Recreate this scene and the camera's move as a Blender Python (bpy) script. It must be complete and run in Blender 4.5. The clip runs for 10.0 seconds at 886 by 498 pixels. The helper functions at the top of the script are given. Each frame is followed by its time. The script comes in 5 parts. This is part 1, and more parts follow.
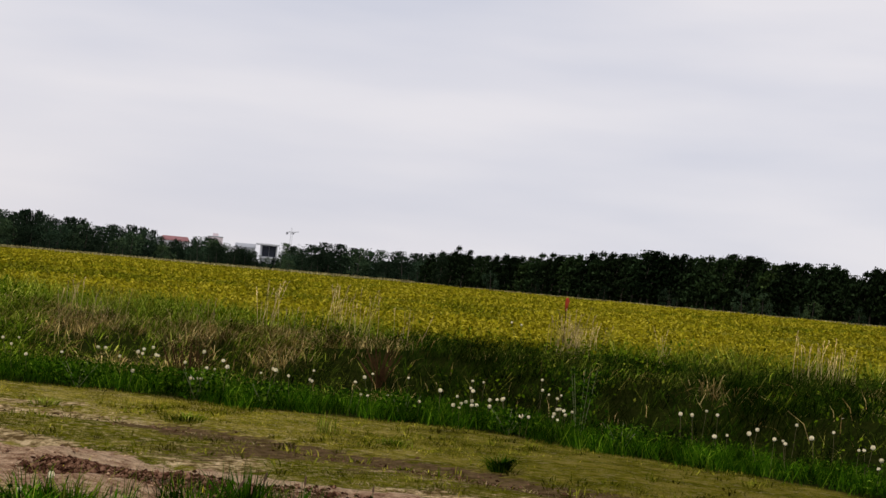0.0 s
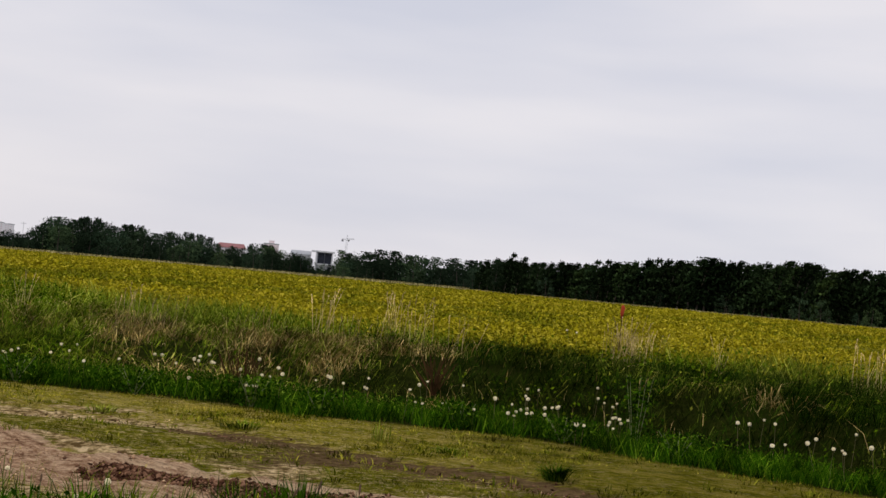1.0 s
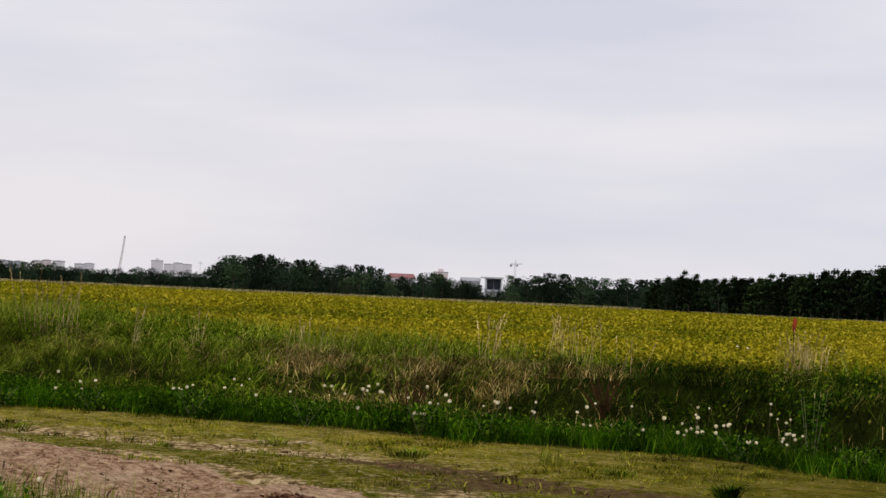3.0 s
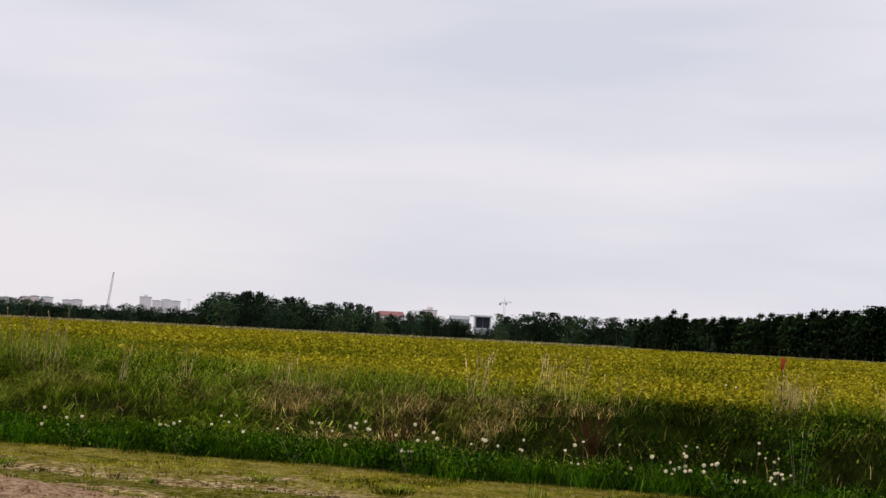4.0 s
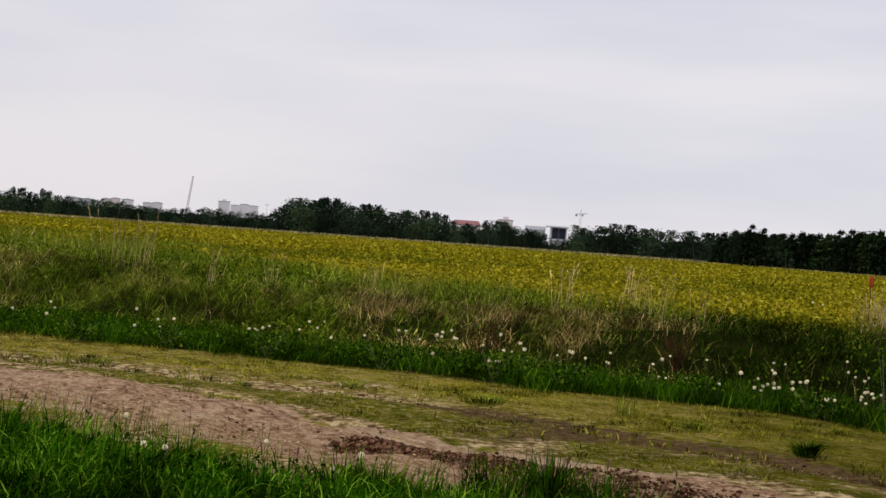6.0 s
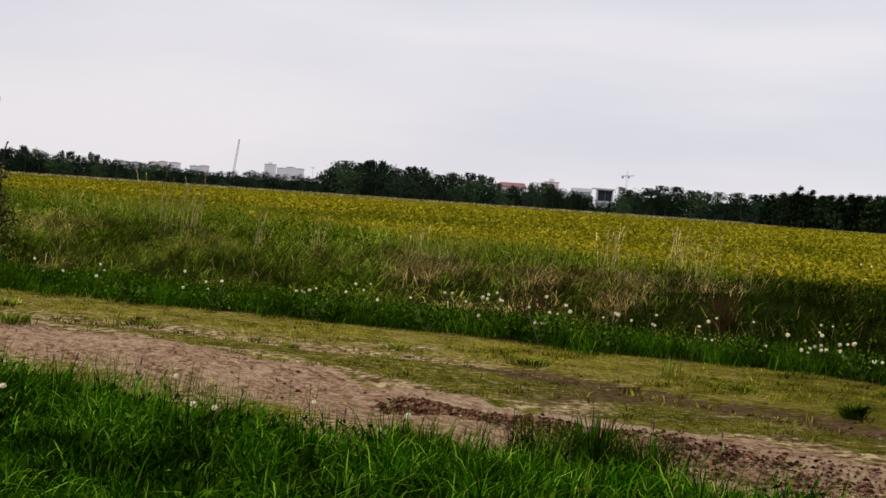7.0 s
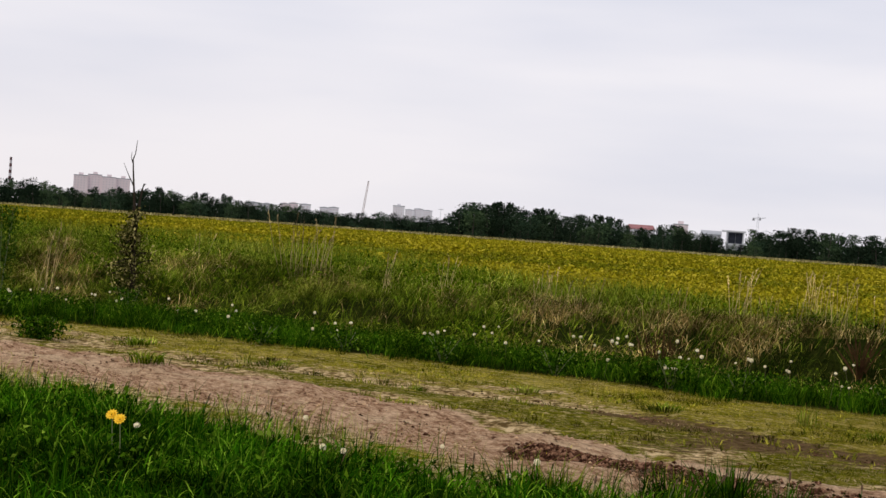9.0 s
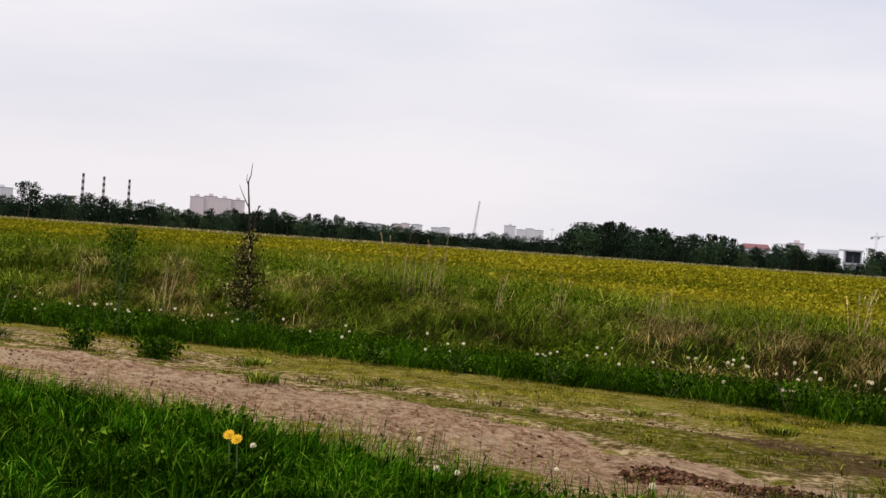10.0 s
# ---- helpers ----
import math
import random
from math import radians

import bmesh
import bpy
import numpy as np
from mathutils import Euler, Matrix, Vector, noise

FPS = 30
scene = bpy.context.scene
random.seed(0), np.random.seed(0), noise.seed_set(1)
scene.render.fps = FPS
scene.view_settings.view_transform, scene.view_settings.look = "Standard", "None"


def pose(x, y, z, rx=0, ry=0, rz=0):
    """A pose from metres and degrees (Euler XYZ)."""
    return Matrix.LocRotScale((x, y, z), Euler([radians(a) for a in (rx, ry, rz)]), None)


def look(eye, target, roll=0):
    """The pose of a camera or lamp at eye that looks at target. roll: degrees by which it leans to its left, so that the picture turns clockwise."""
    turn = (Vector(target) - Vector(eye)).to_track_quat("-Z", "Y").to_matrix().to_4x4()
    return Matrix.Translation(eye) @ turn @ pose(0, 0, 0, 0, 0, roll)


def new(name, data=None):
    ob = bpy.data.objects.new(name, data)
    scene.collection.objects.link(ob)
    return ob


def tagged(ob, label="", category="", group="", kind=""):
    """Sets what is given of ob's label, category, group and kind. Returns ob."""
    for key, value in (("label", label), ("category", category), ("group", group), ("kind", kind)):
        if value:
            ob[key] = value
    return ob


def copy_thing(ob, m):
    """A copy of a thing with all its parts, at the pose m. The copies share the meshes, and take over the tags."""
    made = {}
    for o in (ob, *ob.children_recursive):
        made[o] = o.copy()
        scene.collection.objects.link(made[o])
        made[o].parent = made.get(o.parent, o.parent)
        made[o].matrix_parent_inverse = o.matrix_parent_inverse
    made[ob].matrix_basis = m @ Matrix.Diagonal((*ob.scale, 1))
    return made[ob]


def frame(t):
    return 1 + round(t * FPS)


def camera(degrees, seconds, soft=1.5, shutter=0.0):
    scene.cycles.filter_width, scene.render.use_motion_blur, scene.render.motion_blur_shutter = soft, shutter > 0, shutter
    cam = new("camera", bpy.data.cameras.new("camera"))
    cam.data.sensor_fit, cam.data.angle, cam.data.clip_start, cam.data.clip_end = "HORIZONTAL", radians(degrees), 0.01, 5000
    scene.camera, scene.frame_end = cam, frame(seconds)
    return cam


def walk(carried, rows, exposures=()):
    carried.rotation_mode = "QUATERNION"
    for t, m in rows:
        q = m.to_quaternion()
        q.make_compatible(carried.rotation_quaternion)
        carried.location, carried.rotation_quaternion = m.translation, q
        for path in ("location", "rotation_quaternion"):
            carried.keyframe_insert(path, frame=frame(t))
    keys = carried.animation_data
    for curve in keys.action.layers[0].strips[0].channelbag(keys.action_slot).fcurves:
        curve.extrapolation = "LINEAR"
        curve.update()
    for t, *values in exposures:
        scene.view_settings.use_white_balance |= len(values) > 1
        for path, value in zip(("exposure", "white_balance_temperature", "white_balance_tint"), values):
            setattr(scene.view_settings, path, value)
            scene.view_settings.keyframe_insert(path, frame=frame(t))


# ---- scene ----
LENS = 34.0
cam = camera(LENS, 10.0, soft=1.45)
# seconds, eye (x, y, z), heading to the left of +y, tilt up, lean (degrees)
ROWS = [
    (0, 0.007, -0.025, 1.360, -5.62, 1.14, 5.10),
    (0.5, 0.010, -0.013, 1.363, -5.01, 1.49, 5.38),
    (1, 0.012, -0.000, 1.367, -3.43, 1.22, 5.10),
    (1.5, 0.028, 0.008, 1.368, -1.45, 1.47, 4.21),
    (2, 0.049, 0.014, 1.365, -0.81, 1.01, 3.92),
    (2.5, 0.059, 0.013, 1.369, 1.06, 1.78, 3.34),
    (2.7, 0.075, 0.001, 1.371, 1.95, 1.74, 2.95),
    (3.25, 0.098, 0.000, 1.362, 4.45, 1.80, 2.50),
    (3.55, 0.104, -0.002, 1.358, 5.25, 1.95, 2.42),
    (3.8, 0.104, -0.002, 1.354, 4.63, 2.43, 2.57),
    (4, 0.098, -0.004, 1.359, 2.92, 3.26, 2.92),
    (4.5, 0.040, 0.007, 1.360, 0.94, 1.85, 3.52),
    (5, -0.009, 0.008, 1.357, 2.93, 1.59, 3.55),
    (5.5, -0.026, 0.011, 1.359, 3.95, -0.32, 4.07),
    (6, -0.041, 0.004, 1.362, 5.70, -0.50, 4.10),
    (6.2, -0.035, -0.007, 1.361, 6.57, -0.89, 4.01),
    (6.75, -0.038, -0.020, 1.362, 7.35, -1.92, 3.95),
    (7.3, -0.039, -0.033, 1.363, 7.53, -2.15, 4.01),
    (7.5, -0.036, -0.038, 1.371, 7.82, -1.88, 4.06),
    (8, -0.045, -0.012, 1.373, 9.56, -1.29, 4.19),
    (8.5, -0.046, -0.002, 1.365, 11.01, -1.20, 4.03),
    (9, -0.062, 0.023, 1.371, 12.53, -0.82, 4.14),
    (9.5, -0.069, 0.032, 1.371, 14.34, -0.63, 4.21),
    (10, -0.076, 0.028, 1.378, 16.97, -0.34, 3.96),
]


def aim(x, y, z, heading, tilt, lean):
    h, p = radians(heading), radians(tilt)
    way = Vector((-math.sin(h) * math.cos(p), math.cos(h) * math.cos(p), math.sin(p)))
    eye = Vector((x, y, z))
    return look(eye, eye + way, lean)


walk(cam, [(r[0], aim(*r[1:])) for r in ROWS], [(0, -0.09), (2.5, -0.06), (4, -0.03), (6, -0.08), (7.5, 0.0), (10, 0.09)])

# ---- sky and sun: a high, even overcast ----
world = bpy.data.worlds.new("overcast_sky")
scene.world = world
world.use_nodes = True
wt = world.node_tree
wt.nodes.clear()
w_out = wt.nodes.new("ShaderNodeOutputWorld")
w_bg = wt.nodes.new("ShaderNodeBackground")
w_sky = wt.nodes.new("ShaderNodeTexSky")
w_sky.sky_type, w_sky.sun_disc = "NISHITA", False
SUN_UP, SUN_TURN = 48, 215
w_sky.sun_elevation, w_sky.sun_rotation = radians(SUN_UP), radians(SUN_TURN)
w_co = wt.nodes.new("ShaderNodeTexCoord")
w_map = wt.nodes.new("ShaderNodeMapping")
w_map.inputs["Scale"].default_value = (1.0, 1.0, 5.5)
w_noise = wt.nodes.new("ShaderNodeTexNoise")
w_noise.inputs["Scale"].default_value = 2.6
w_noise.inputs["Detail"].default_value = 4
w_noise.inputs["Roughness"].default_value = 0.45
w_ramp = wt.nodes.new("ShaderNodeValToRGB")
w_ramp.color_ramp.elements[0].position, w_ramp.color_ramp.elements[0].color = 0.34, (0.69, 0.70, 0.795, 1)
w_ramp.color_ramp.elements[1].position, w_ramp.color_ramp.elements[1].color = 0.62, (0.86, 0.835, 0.88, 1)
w_dim = wt.nodes.new("ShaderNodeMix")
w_dim.data_type, w_dim.blend_type = "RGBA", "MULTIPLY"
w_dim.inputs[0].default_value = 1.0
w_dim.inputs[7].default_value = (0.1, 0.1, 0.1, 1)
w_mix = wt.nodes.new("ShaderNodeMix")
w_mix.data_type = "RGBA"
w_mix.inputs[0].default_value = 0.95
wt.links.new(w_co.outputs["Generated"], w_map.inputs["Vector"])
wt.links.new(w_map.outputs[0], w_noise.inputs["Vector"])
wt.links.new(w_noise.outputs["Fac"], w_ramp.inputs[0])
wt.links.new(w_sky.outputs[0], w_dim.inputs[6])
wt.links.new(w_dim.outputs[2], w_mix.inputs[6])
w_sep = wt.nodes.new("ShaderNodeSeparateXYZ")
wt.links.new(w_co.outputs["Generated"], w_sep.inputs[0])
w_side = wt.nodes.new("ShaderNodeMapRange")
for k, v in zip((1, 2, 3, 4), (0.25, -0.45, 0.0, 1.0)):
    w_side.inputs[k].default_value = v
wt.links.new(w_sep.outputs["X"], w_side.inputs[0])
w_down = wt.nodes.new("ShaderNodeMapRange")
for k, v in zip((1, 2, 3, 4), (0.17, 0.0, 0.0, 0.75)):
    w_down.inputs[k].default_value = v
wt.links.new(w_sep.outputs["Z"], w_down.inputs[0])
w_both = wt.nodes.new("ShaderNodeMath")
w_both.operation = "MULTIPLY"
wt.links.new(w_side.outputs[0], w_both.inputs[0])
wt.links.new(w_down.outputs[0], w_both.inputs[1])
w_warm = wt.nodes.new("ShaderNodeMix")
w_warm.data_type = "RGBA"
w_warm.inputs[7].default_value = (0.86, 0.81, 0.83, 1)
wt.links.new(w_both.outputs[0], w_warm.inputs[0])
wt.links.new(w_ramp.outputs[0], w_warm.inputs[6])
wt.links.new(w_warm.outputs[2], w_mix.inputs[7])
wt.links.new(w_mix.outputs[2], w_bg.inputs["Color"])
w_bg.inputs["Strength"].default_value = 1.0
wt.links.new(w_bg.outputs[0], w_out.inputs[0])

sun = new("sun", bpy.data.lights.new("sun", "SUN"))
sun.data.energy, sun.data.angle, sun.data.color = 1.0, radians(14), (1, 0.92, 0.78)
su, st = radians(SUN_UP), radians(SUN_TURN)
sun.matrix_world = look((0, 0, 0), (-math.sin(st) * math.cos(su), -math.cos(st) * math.cos(su), -math.sin(su)))

# ---- materials ----


class Mat:
    """A node material under construction."""

    def __init__(self, name, rough=0.8, metal=0.0, spec=0.25):
        self.m = bpy.data.materials.new(name)
        self.m.use_nodes = True
        self.t = self.m.node_tree
        self.p = self.t.nodes["Principled BSDF"]
        self.p.inputs["Roughness"].default_value = rough
        self.p.inputs["Metallic"].default_value = metal
        self.p.inputs["Specular IOR Level"].default_value = spec
        self.co = self.t.nodes.new("ShaderNodeTexCoord").outputs["Object"]
        self.geo = self.t.nodes.new("ShaderNodeNewGeometry")

    def noise(self, scale, detail=3, rough=0.55, world=False, stretch=None, along=None):
        n = self.t.nodes.new("ShaderNodeTexNoise")
        n.inputs["Scale"].default_value, n.inputs["Detail"].default_value, n.inputs["Roughness"].default_value = scale, detail, rough
        src = self.geo.outputs["Position"] if world else self.co
        if stretch:
            mp = self.t.nodes.new("ShaderNodeMapping")
            mp.inputs["Scale"].default_value = stretch
            if along is not None:
                mp.vector_type = "TEXTURE"
                mp.inputs["Rotation"].default_value = (0, 0, radians(along))
            self.t.links.new(src, mp.inputs["Vector"])
            src = mp.outputs[0]
        self.t.links.new(src, n.inputs["Vector"])
        return n.outputs["Fac"]

    def ramp(self, fac, stops):
        r = self.t.nodes.new("ShaderNodeValToRGB")
        e = r.color_ramp.elements
        while len(e) < len(stops):
            e.new(0.5)
        for k, (at, c) in enumerate(stops):
            e[k].position, e[k].color = at, (*c, 1) if len(c) == 3 else c
        self.t.links.new(fac, r.inputs[0])
        return r.outputs[0]

    def grey(self, fac, lo, hi, a=0.0, b=1.0):
        r = self.t.nodes.new("ShaderNodeMapRange")
        for k, v in zip((1, 2, 3, 4), (lo, hi, a, b)):
            r.inputs[k].default_value = v
        self.t.links.new(fac, r.inputs[0])
        return r.outputs[0]

    def mix(self, fac, a, b, kind="MIX"):
        n = self.t.nodes.new("ShaderNodeMix")
        n.data_type, n.blend_type = "RGBA", kind
        for k, v in ((0, fac), (6, a), (7, b)):
            if isinstance(v, (int, float)):
                n.inputs[k].default_value = v
            elif isinstance(v, tuple):
                n.inputs[k].default_value = (*v, 1)
            else:
                self.t.links.new(v, n.inputs[k])
        return n.outputs[2]

    def attr(self, name):
        n = self.t.nodes.new("ShaderNodeAttribute")
        n.attribute_name = name
        return n.outputs["Fac"]

    def island(self):
        return self.geo.outputs["Random Per Island"]

    def each(self):
        return self.t.nodes.new("ShaderNodeObjectInfo").outputs["Random"]

    def bump(self, fac, strength, distance):
        b = self.t.nodes.new("ShaderNodeBump")
        b.inputs["Strength"].default_value, b.inputs["Distance"].default_value = strength, distance
        self.t.links.new(fac, b.inputs["Height"])
        self.t.links.new(b.outputs[0], self.p.inputs["Normal"])

    def done(self, colour):
        self.t.links.new(colour, self.p.inputs["Base Color"])
        return self.m


def blade_material(name, stops, patch=None, patch_scale=0.9, amount=0.6, rough=0.95, spec=0.0):
    """Grass: a colour for each blade, drifting in patches over the ground."""
    m = Mat(name, rough, 0, spec)
    c = m.ramp(m.island(), stops)
    if patch:
        f = m.grey(m.noise(patch_scale, 3, 0.6, True), 0.45, 0.68, 0, amount)
        c = m.mix(f, c, patch)
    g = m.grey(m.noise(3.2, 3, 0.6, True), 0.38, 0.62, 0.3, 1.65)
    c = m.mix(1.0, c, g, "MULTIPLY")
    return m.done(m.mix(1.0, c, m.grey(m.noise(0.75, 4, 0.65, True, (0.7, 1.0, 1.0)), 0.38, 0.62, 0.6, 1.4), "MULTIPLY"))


def leaf_material(name, stops, hue_by_tree=True):
    m = Mat(name, 0.9, 0, 0.0)
    c = m.ramp(m.island(), stops)
    if hue_by_tree:
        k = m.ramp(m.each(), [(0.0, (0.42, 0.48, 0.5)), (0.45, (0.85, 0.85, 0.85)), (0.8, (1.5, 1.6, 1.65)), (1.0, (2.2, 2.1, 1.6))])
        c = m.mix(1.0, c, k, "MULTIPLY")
    return m.done(c)


def plain_material(name, a, b, scale=4.0, rough=0.7, metal=0.0, spec=0.3, bump=0.0):
    m = Mat(name, rough, metal, spec)
    f = m.noise(scale, 5, 0.6)
    if bump:
        m.bump(m.noise(scale * 4, 4), 0.5, bump)
    return m.done(m.ramp(f, [(0.3, a), (0.7, b)]))


def ground_material():
    m = Mat("ground_soil", 1.0, 0, 0.0)
    fine, big = m.noise(14, 5, 0.65), m.noise(0.35, 3)
    bands = m.noise(3.0, 8, 0.78, stretch=(1.35, 0.85, 1), along=-22)
    turf = m.ramp(bands, [(0.36, (0.09, 0.10, 0.006)), (0.48, (0.25, 0.22, 0.014)), (0.60, (0.44, 0.35, 0.075))])
    turf = m.mix(m.attr("lawn"), turf, m.ramp(bands, [(0.36, (0.06, 0.07, 0.004)), (0.5, (0.16, 0.155, 0.009)), (0.64, (0.33, 0.27, 0.05))]))
    turf = m.mix(m.grey(m.noise(26, 6, 0.8, stretch=(1.2, 0.9, 1), along=-22), 0.50, 0.57, 0, 0.85), turf, (0.06, 0.055, 0.010))
    turf = m.mix(m.grey(m.noise(11, 8, 0.85, stretch=(1.2, 0.9, 1), along=-22), 0.52, 0.59, 0, 0.8), turf, (0.62, 0.48, 0.22))
    turf = m.mix(m.grey(m.attr("olive_turf"), 0, 1, 0, 0.75), turf, m.ramp(bands, [(0.36, (0.045, 0.048, 0.004)), (0.5, (0.115, 0.105, 0.009)), (0.64, (0.21, 0.165, 0.03))]))
    # mud tones, with contrast raised to stand in for the relief's shading
    mud = m.ramp(m.noise(16, 8, 0.8, stretch=(1.6, 0.75, 1), along=-24), [(0.38, (0.13, 0.062, 0.035)), (0.47, (0.42, 0.25, 0.145)), (0.60, (0.74, 0.525, 0.34))])
    mud = m.mix(m.grey(m.noise(1.1, 6, 0.7, stretch=(2.2, 0.6, 1), along=-24), 0.50, 0.60, 0, 0.55), mud, (0.72, 0.54, 0.34))
    mud = m.mix(m.grey(m.noise(5.0, 8, 0.8, stretch=(1.8, 0.7, 1), along=-24), 0.56, 0.62, 0, 0.75), mud, (0.24, 0.12, 0.07))
    mud = m.mix(m.grey(m.noise(38, 6, 0.8), 0.57, 0.64, 0, 0.7), mud, (0.10, 0.05, 0.03))
    pale = m.ramp(fine, [(0.42, (0.15, 0.095, 0.035)), (0.52, (0.50, 0.36, 0.17)), (0.62, (0.82, 0.63, 0.36))])
    dark = m.ramp(fine, [(0.3, (0.06, 0.036, 0.014)), (0.7, (0.22, 0.145, 0.07))])
    # soil below the grass, near black: shade between blades is painted in
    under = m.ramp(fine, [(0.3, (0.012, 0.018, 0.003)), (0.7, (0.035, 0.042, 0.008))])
    crop = m.ramp(m.noise(0.5, 5, 0.7, stretch=(1, 0.45, 1)), [(0.36, (0.07, 0.085, 0.014)), (0.5, (0.20, 0.185, 0.02)), (0.66, (0.36, 0.30, 0.03))])
    crop = m.mix(m.grey(big, 0.4, 0.65, 0, 0.3), crop, (0.13, 0.14, 0.02))
    grit = m.noise(11, 8, 0.8, stretch=(0.6, 1.5, 1))

    def ragged(key):
        n = m.t.nodes.new("ShaderNodeMath")
        n.operation = "MULTIPLY_ADD"
        m.t.links.new(grit, n.inputs[0])
        n.inputs[1].default_value = 2.6
        m.t.links.new(m.attr(key), n.inputs[2])
        return m.grey(n.outputs[0], 1.72, 1.88)

    c = m.mix(ragged("pale"), turf, pale)
    c = m.mix(ragged("dark"), c, dark)
    c = m.mix(ragged("mud"), c, mud)
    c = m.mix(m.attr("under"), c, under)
    c = m.mix(m.attr("crop"), c, crop)
    m.bump(m.noise(16, 7, 0.75), 1.0, 0.06)
    return m.done(c)


M_GROUND = ground_material()
GREEN = [(0.0, (0.005, 0.026, 0.001)), (0.45, (0.016, 0.068, 0.001)), (0.8, (0.052, 0.15, 0.003)), (1.0, (0.25, 0.42, 0.03))]
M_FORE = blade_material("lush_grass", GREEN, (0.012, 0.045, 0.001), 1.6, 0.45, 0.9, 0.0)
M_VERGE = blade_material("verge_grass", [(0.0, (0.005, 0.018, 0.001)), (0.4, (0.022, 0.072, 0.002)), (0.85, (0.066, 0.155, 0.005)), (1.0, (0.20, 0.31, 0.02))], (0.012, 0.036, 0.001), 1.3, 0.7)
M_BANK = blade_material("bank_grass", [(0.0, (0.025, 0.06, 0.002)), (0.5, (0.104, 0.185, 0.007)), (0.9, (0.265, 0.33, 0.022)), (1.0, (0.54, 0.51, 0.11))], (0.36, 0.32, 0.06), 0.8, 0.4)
# deep green grass, darkened further: the ditch's shade is in these colours
M_SHADE = blade_material("shaded_ditch_grass", [(0.0, (0.004, 0.012, 0.001)), (0.5, (0.012, 0.032, 0.002)), (0.9, (0.034, 0.066, 0.004)), (1.0, (0.085, 0.10, 0.014))], (0.06, 0.05, 0.011), 0.8, 0.3)
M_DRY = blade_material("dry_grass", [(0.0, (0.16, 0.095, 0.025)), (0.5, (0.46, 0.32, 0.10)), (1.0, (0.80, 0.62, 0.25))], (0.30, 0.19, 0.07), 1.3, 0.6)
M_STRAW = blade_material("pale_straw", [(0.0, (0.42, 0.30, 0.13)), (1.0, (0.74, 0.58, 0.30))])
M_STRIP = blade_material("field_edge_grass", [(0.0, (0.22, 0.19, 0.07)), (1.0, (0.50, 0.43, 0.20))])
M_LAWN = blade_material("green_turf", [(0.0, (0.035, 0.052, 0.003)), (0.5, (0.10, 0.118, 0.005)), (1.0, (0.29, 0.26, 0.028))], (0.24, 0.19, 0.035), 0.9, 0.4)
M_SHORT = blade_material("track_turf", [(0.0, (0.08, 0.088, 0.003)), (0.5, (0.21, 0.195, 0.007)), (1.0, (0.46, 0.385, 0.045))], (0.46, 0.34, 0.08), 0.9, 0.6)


def crop_material():
    """Green leaves and yellow flower heads, by how far each plant is in bloom."""
    m = Mat("crop_leaves", 0.95, 0, 0.0)
    leaf = m.ramp(m.island(), [(0.0, (0.09, 0.105, 0.004)), (0.6, (0.17, 0.18, 0.007)), (1.0, (0.26, 0.25, 0.014))])
    head = m.ramp(m.island(), [(0.0, (0.25, 0.22, 0.007)), (0.5, (0.34, 0.292, 0.011)), (1.0, (0.50, 0.415, 0.04))])
    c = m.mix(m.grey(m.attr("bloom"), 0.22, 0.75), leaf, head)
    c = m.mix(m.grey(m.noise(0.06, 4, 0.65, True), 0.52, 0.66, 0, 0.5), c, (0.15, 0.16, 0.01))
    return m.done(c)


M_CROP = crop_material()
M_WEED = leaf_material("weed_leaves", [(0.0, (0.007, 0.024, 0.001)), (0.6, (0.030, 0.082, 0.003)), (0.9, (0.09, 0.17, 0.008)), (1.0, (0.2, 0.30, 0.03))], False)
M_BANKLEAF = leaf_material("bank_weed_leaves", [(0.0, (0.018, 0.043, 0.001)), (0.5, (0.068, 0.125, 0.004)), (0.9, (0.16, 0.215, 0.010)), (1.0, (0.30, 0.31, 0.04))], False)
M_SAPLING = leaf_material("sapling_leaves", [(0.0, (0.010, 0.03, 0.002)), (0.5, (0.036, 0.088, 0.005)), (1.0, (0.13, 0.21, 0.028))], False)
# greens lightened towards grey-blue: the far wood's haze is in the colour
M_LEAF = leaf_material("tree_leaves", [(0.0, (0.015, 0.027, 0.015)), (0.5, (0.026, 0.045, 0.024)), (1.0, (0.046, 0.070, 0.036))])
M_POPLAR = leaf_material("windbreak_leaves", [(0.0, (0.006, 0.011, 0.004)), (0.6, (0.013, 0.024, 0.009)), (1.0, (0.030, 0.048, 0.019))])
M_BARK = plain_material("bark", (0.035, 0.028, 0.022), (0.09, 0.075, 0.06), 6, 0.9, bump=0.01)
M_DEAD = plain_material("dead_wood", (0.016, 0.011, 0.007), (0.055, 0.04, 0.028), 9, 0.95, spec=0.1, bump=0.006)
M_TWIG = plain_material("reddish_twigs", (0.028, 0.013, 0.006), (0.10, 0.05, 0.021), 9, 0.95, spec=0.05)
M_WITHER = leaf_material("withered_leaves", [(0.0, (0.012, 0.02, 0.003)), (0.55, (0.085, 0.09, 0.016)), (1.0, (0.55, 0.46, 0.17))], False)
M_CLOD = leaf_material("dark_clods", [(0.0, (0.018, 0.007, 0.004)), (0.5, (0.085, 0.038, 0.022)), (1.0, (0.30, 0.165, 0.10))], False)


def crumb_material():
    m = Mat("earth_crumbs", 0.95, 0, 0.05)
    return m.done(m.ramp(m.island(), [(0.0, (0.13, 0.065, 0.04)), (0.5, (0.38, 0.225, 0.125)), (1.0, (0.70, 0.48, 0.29))]))


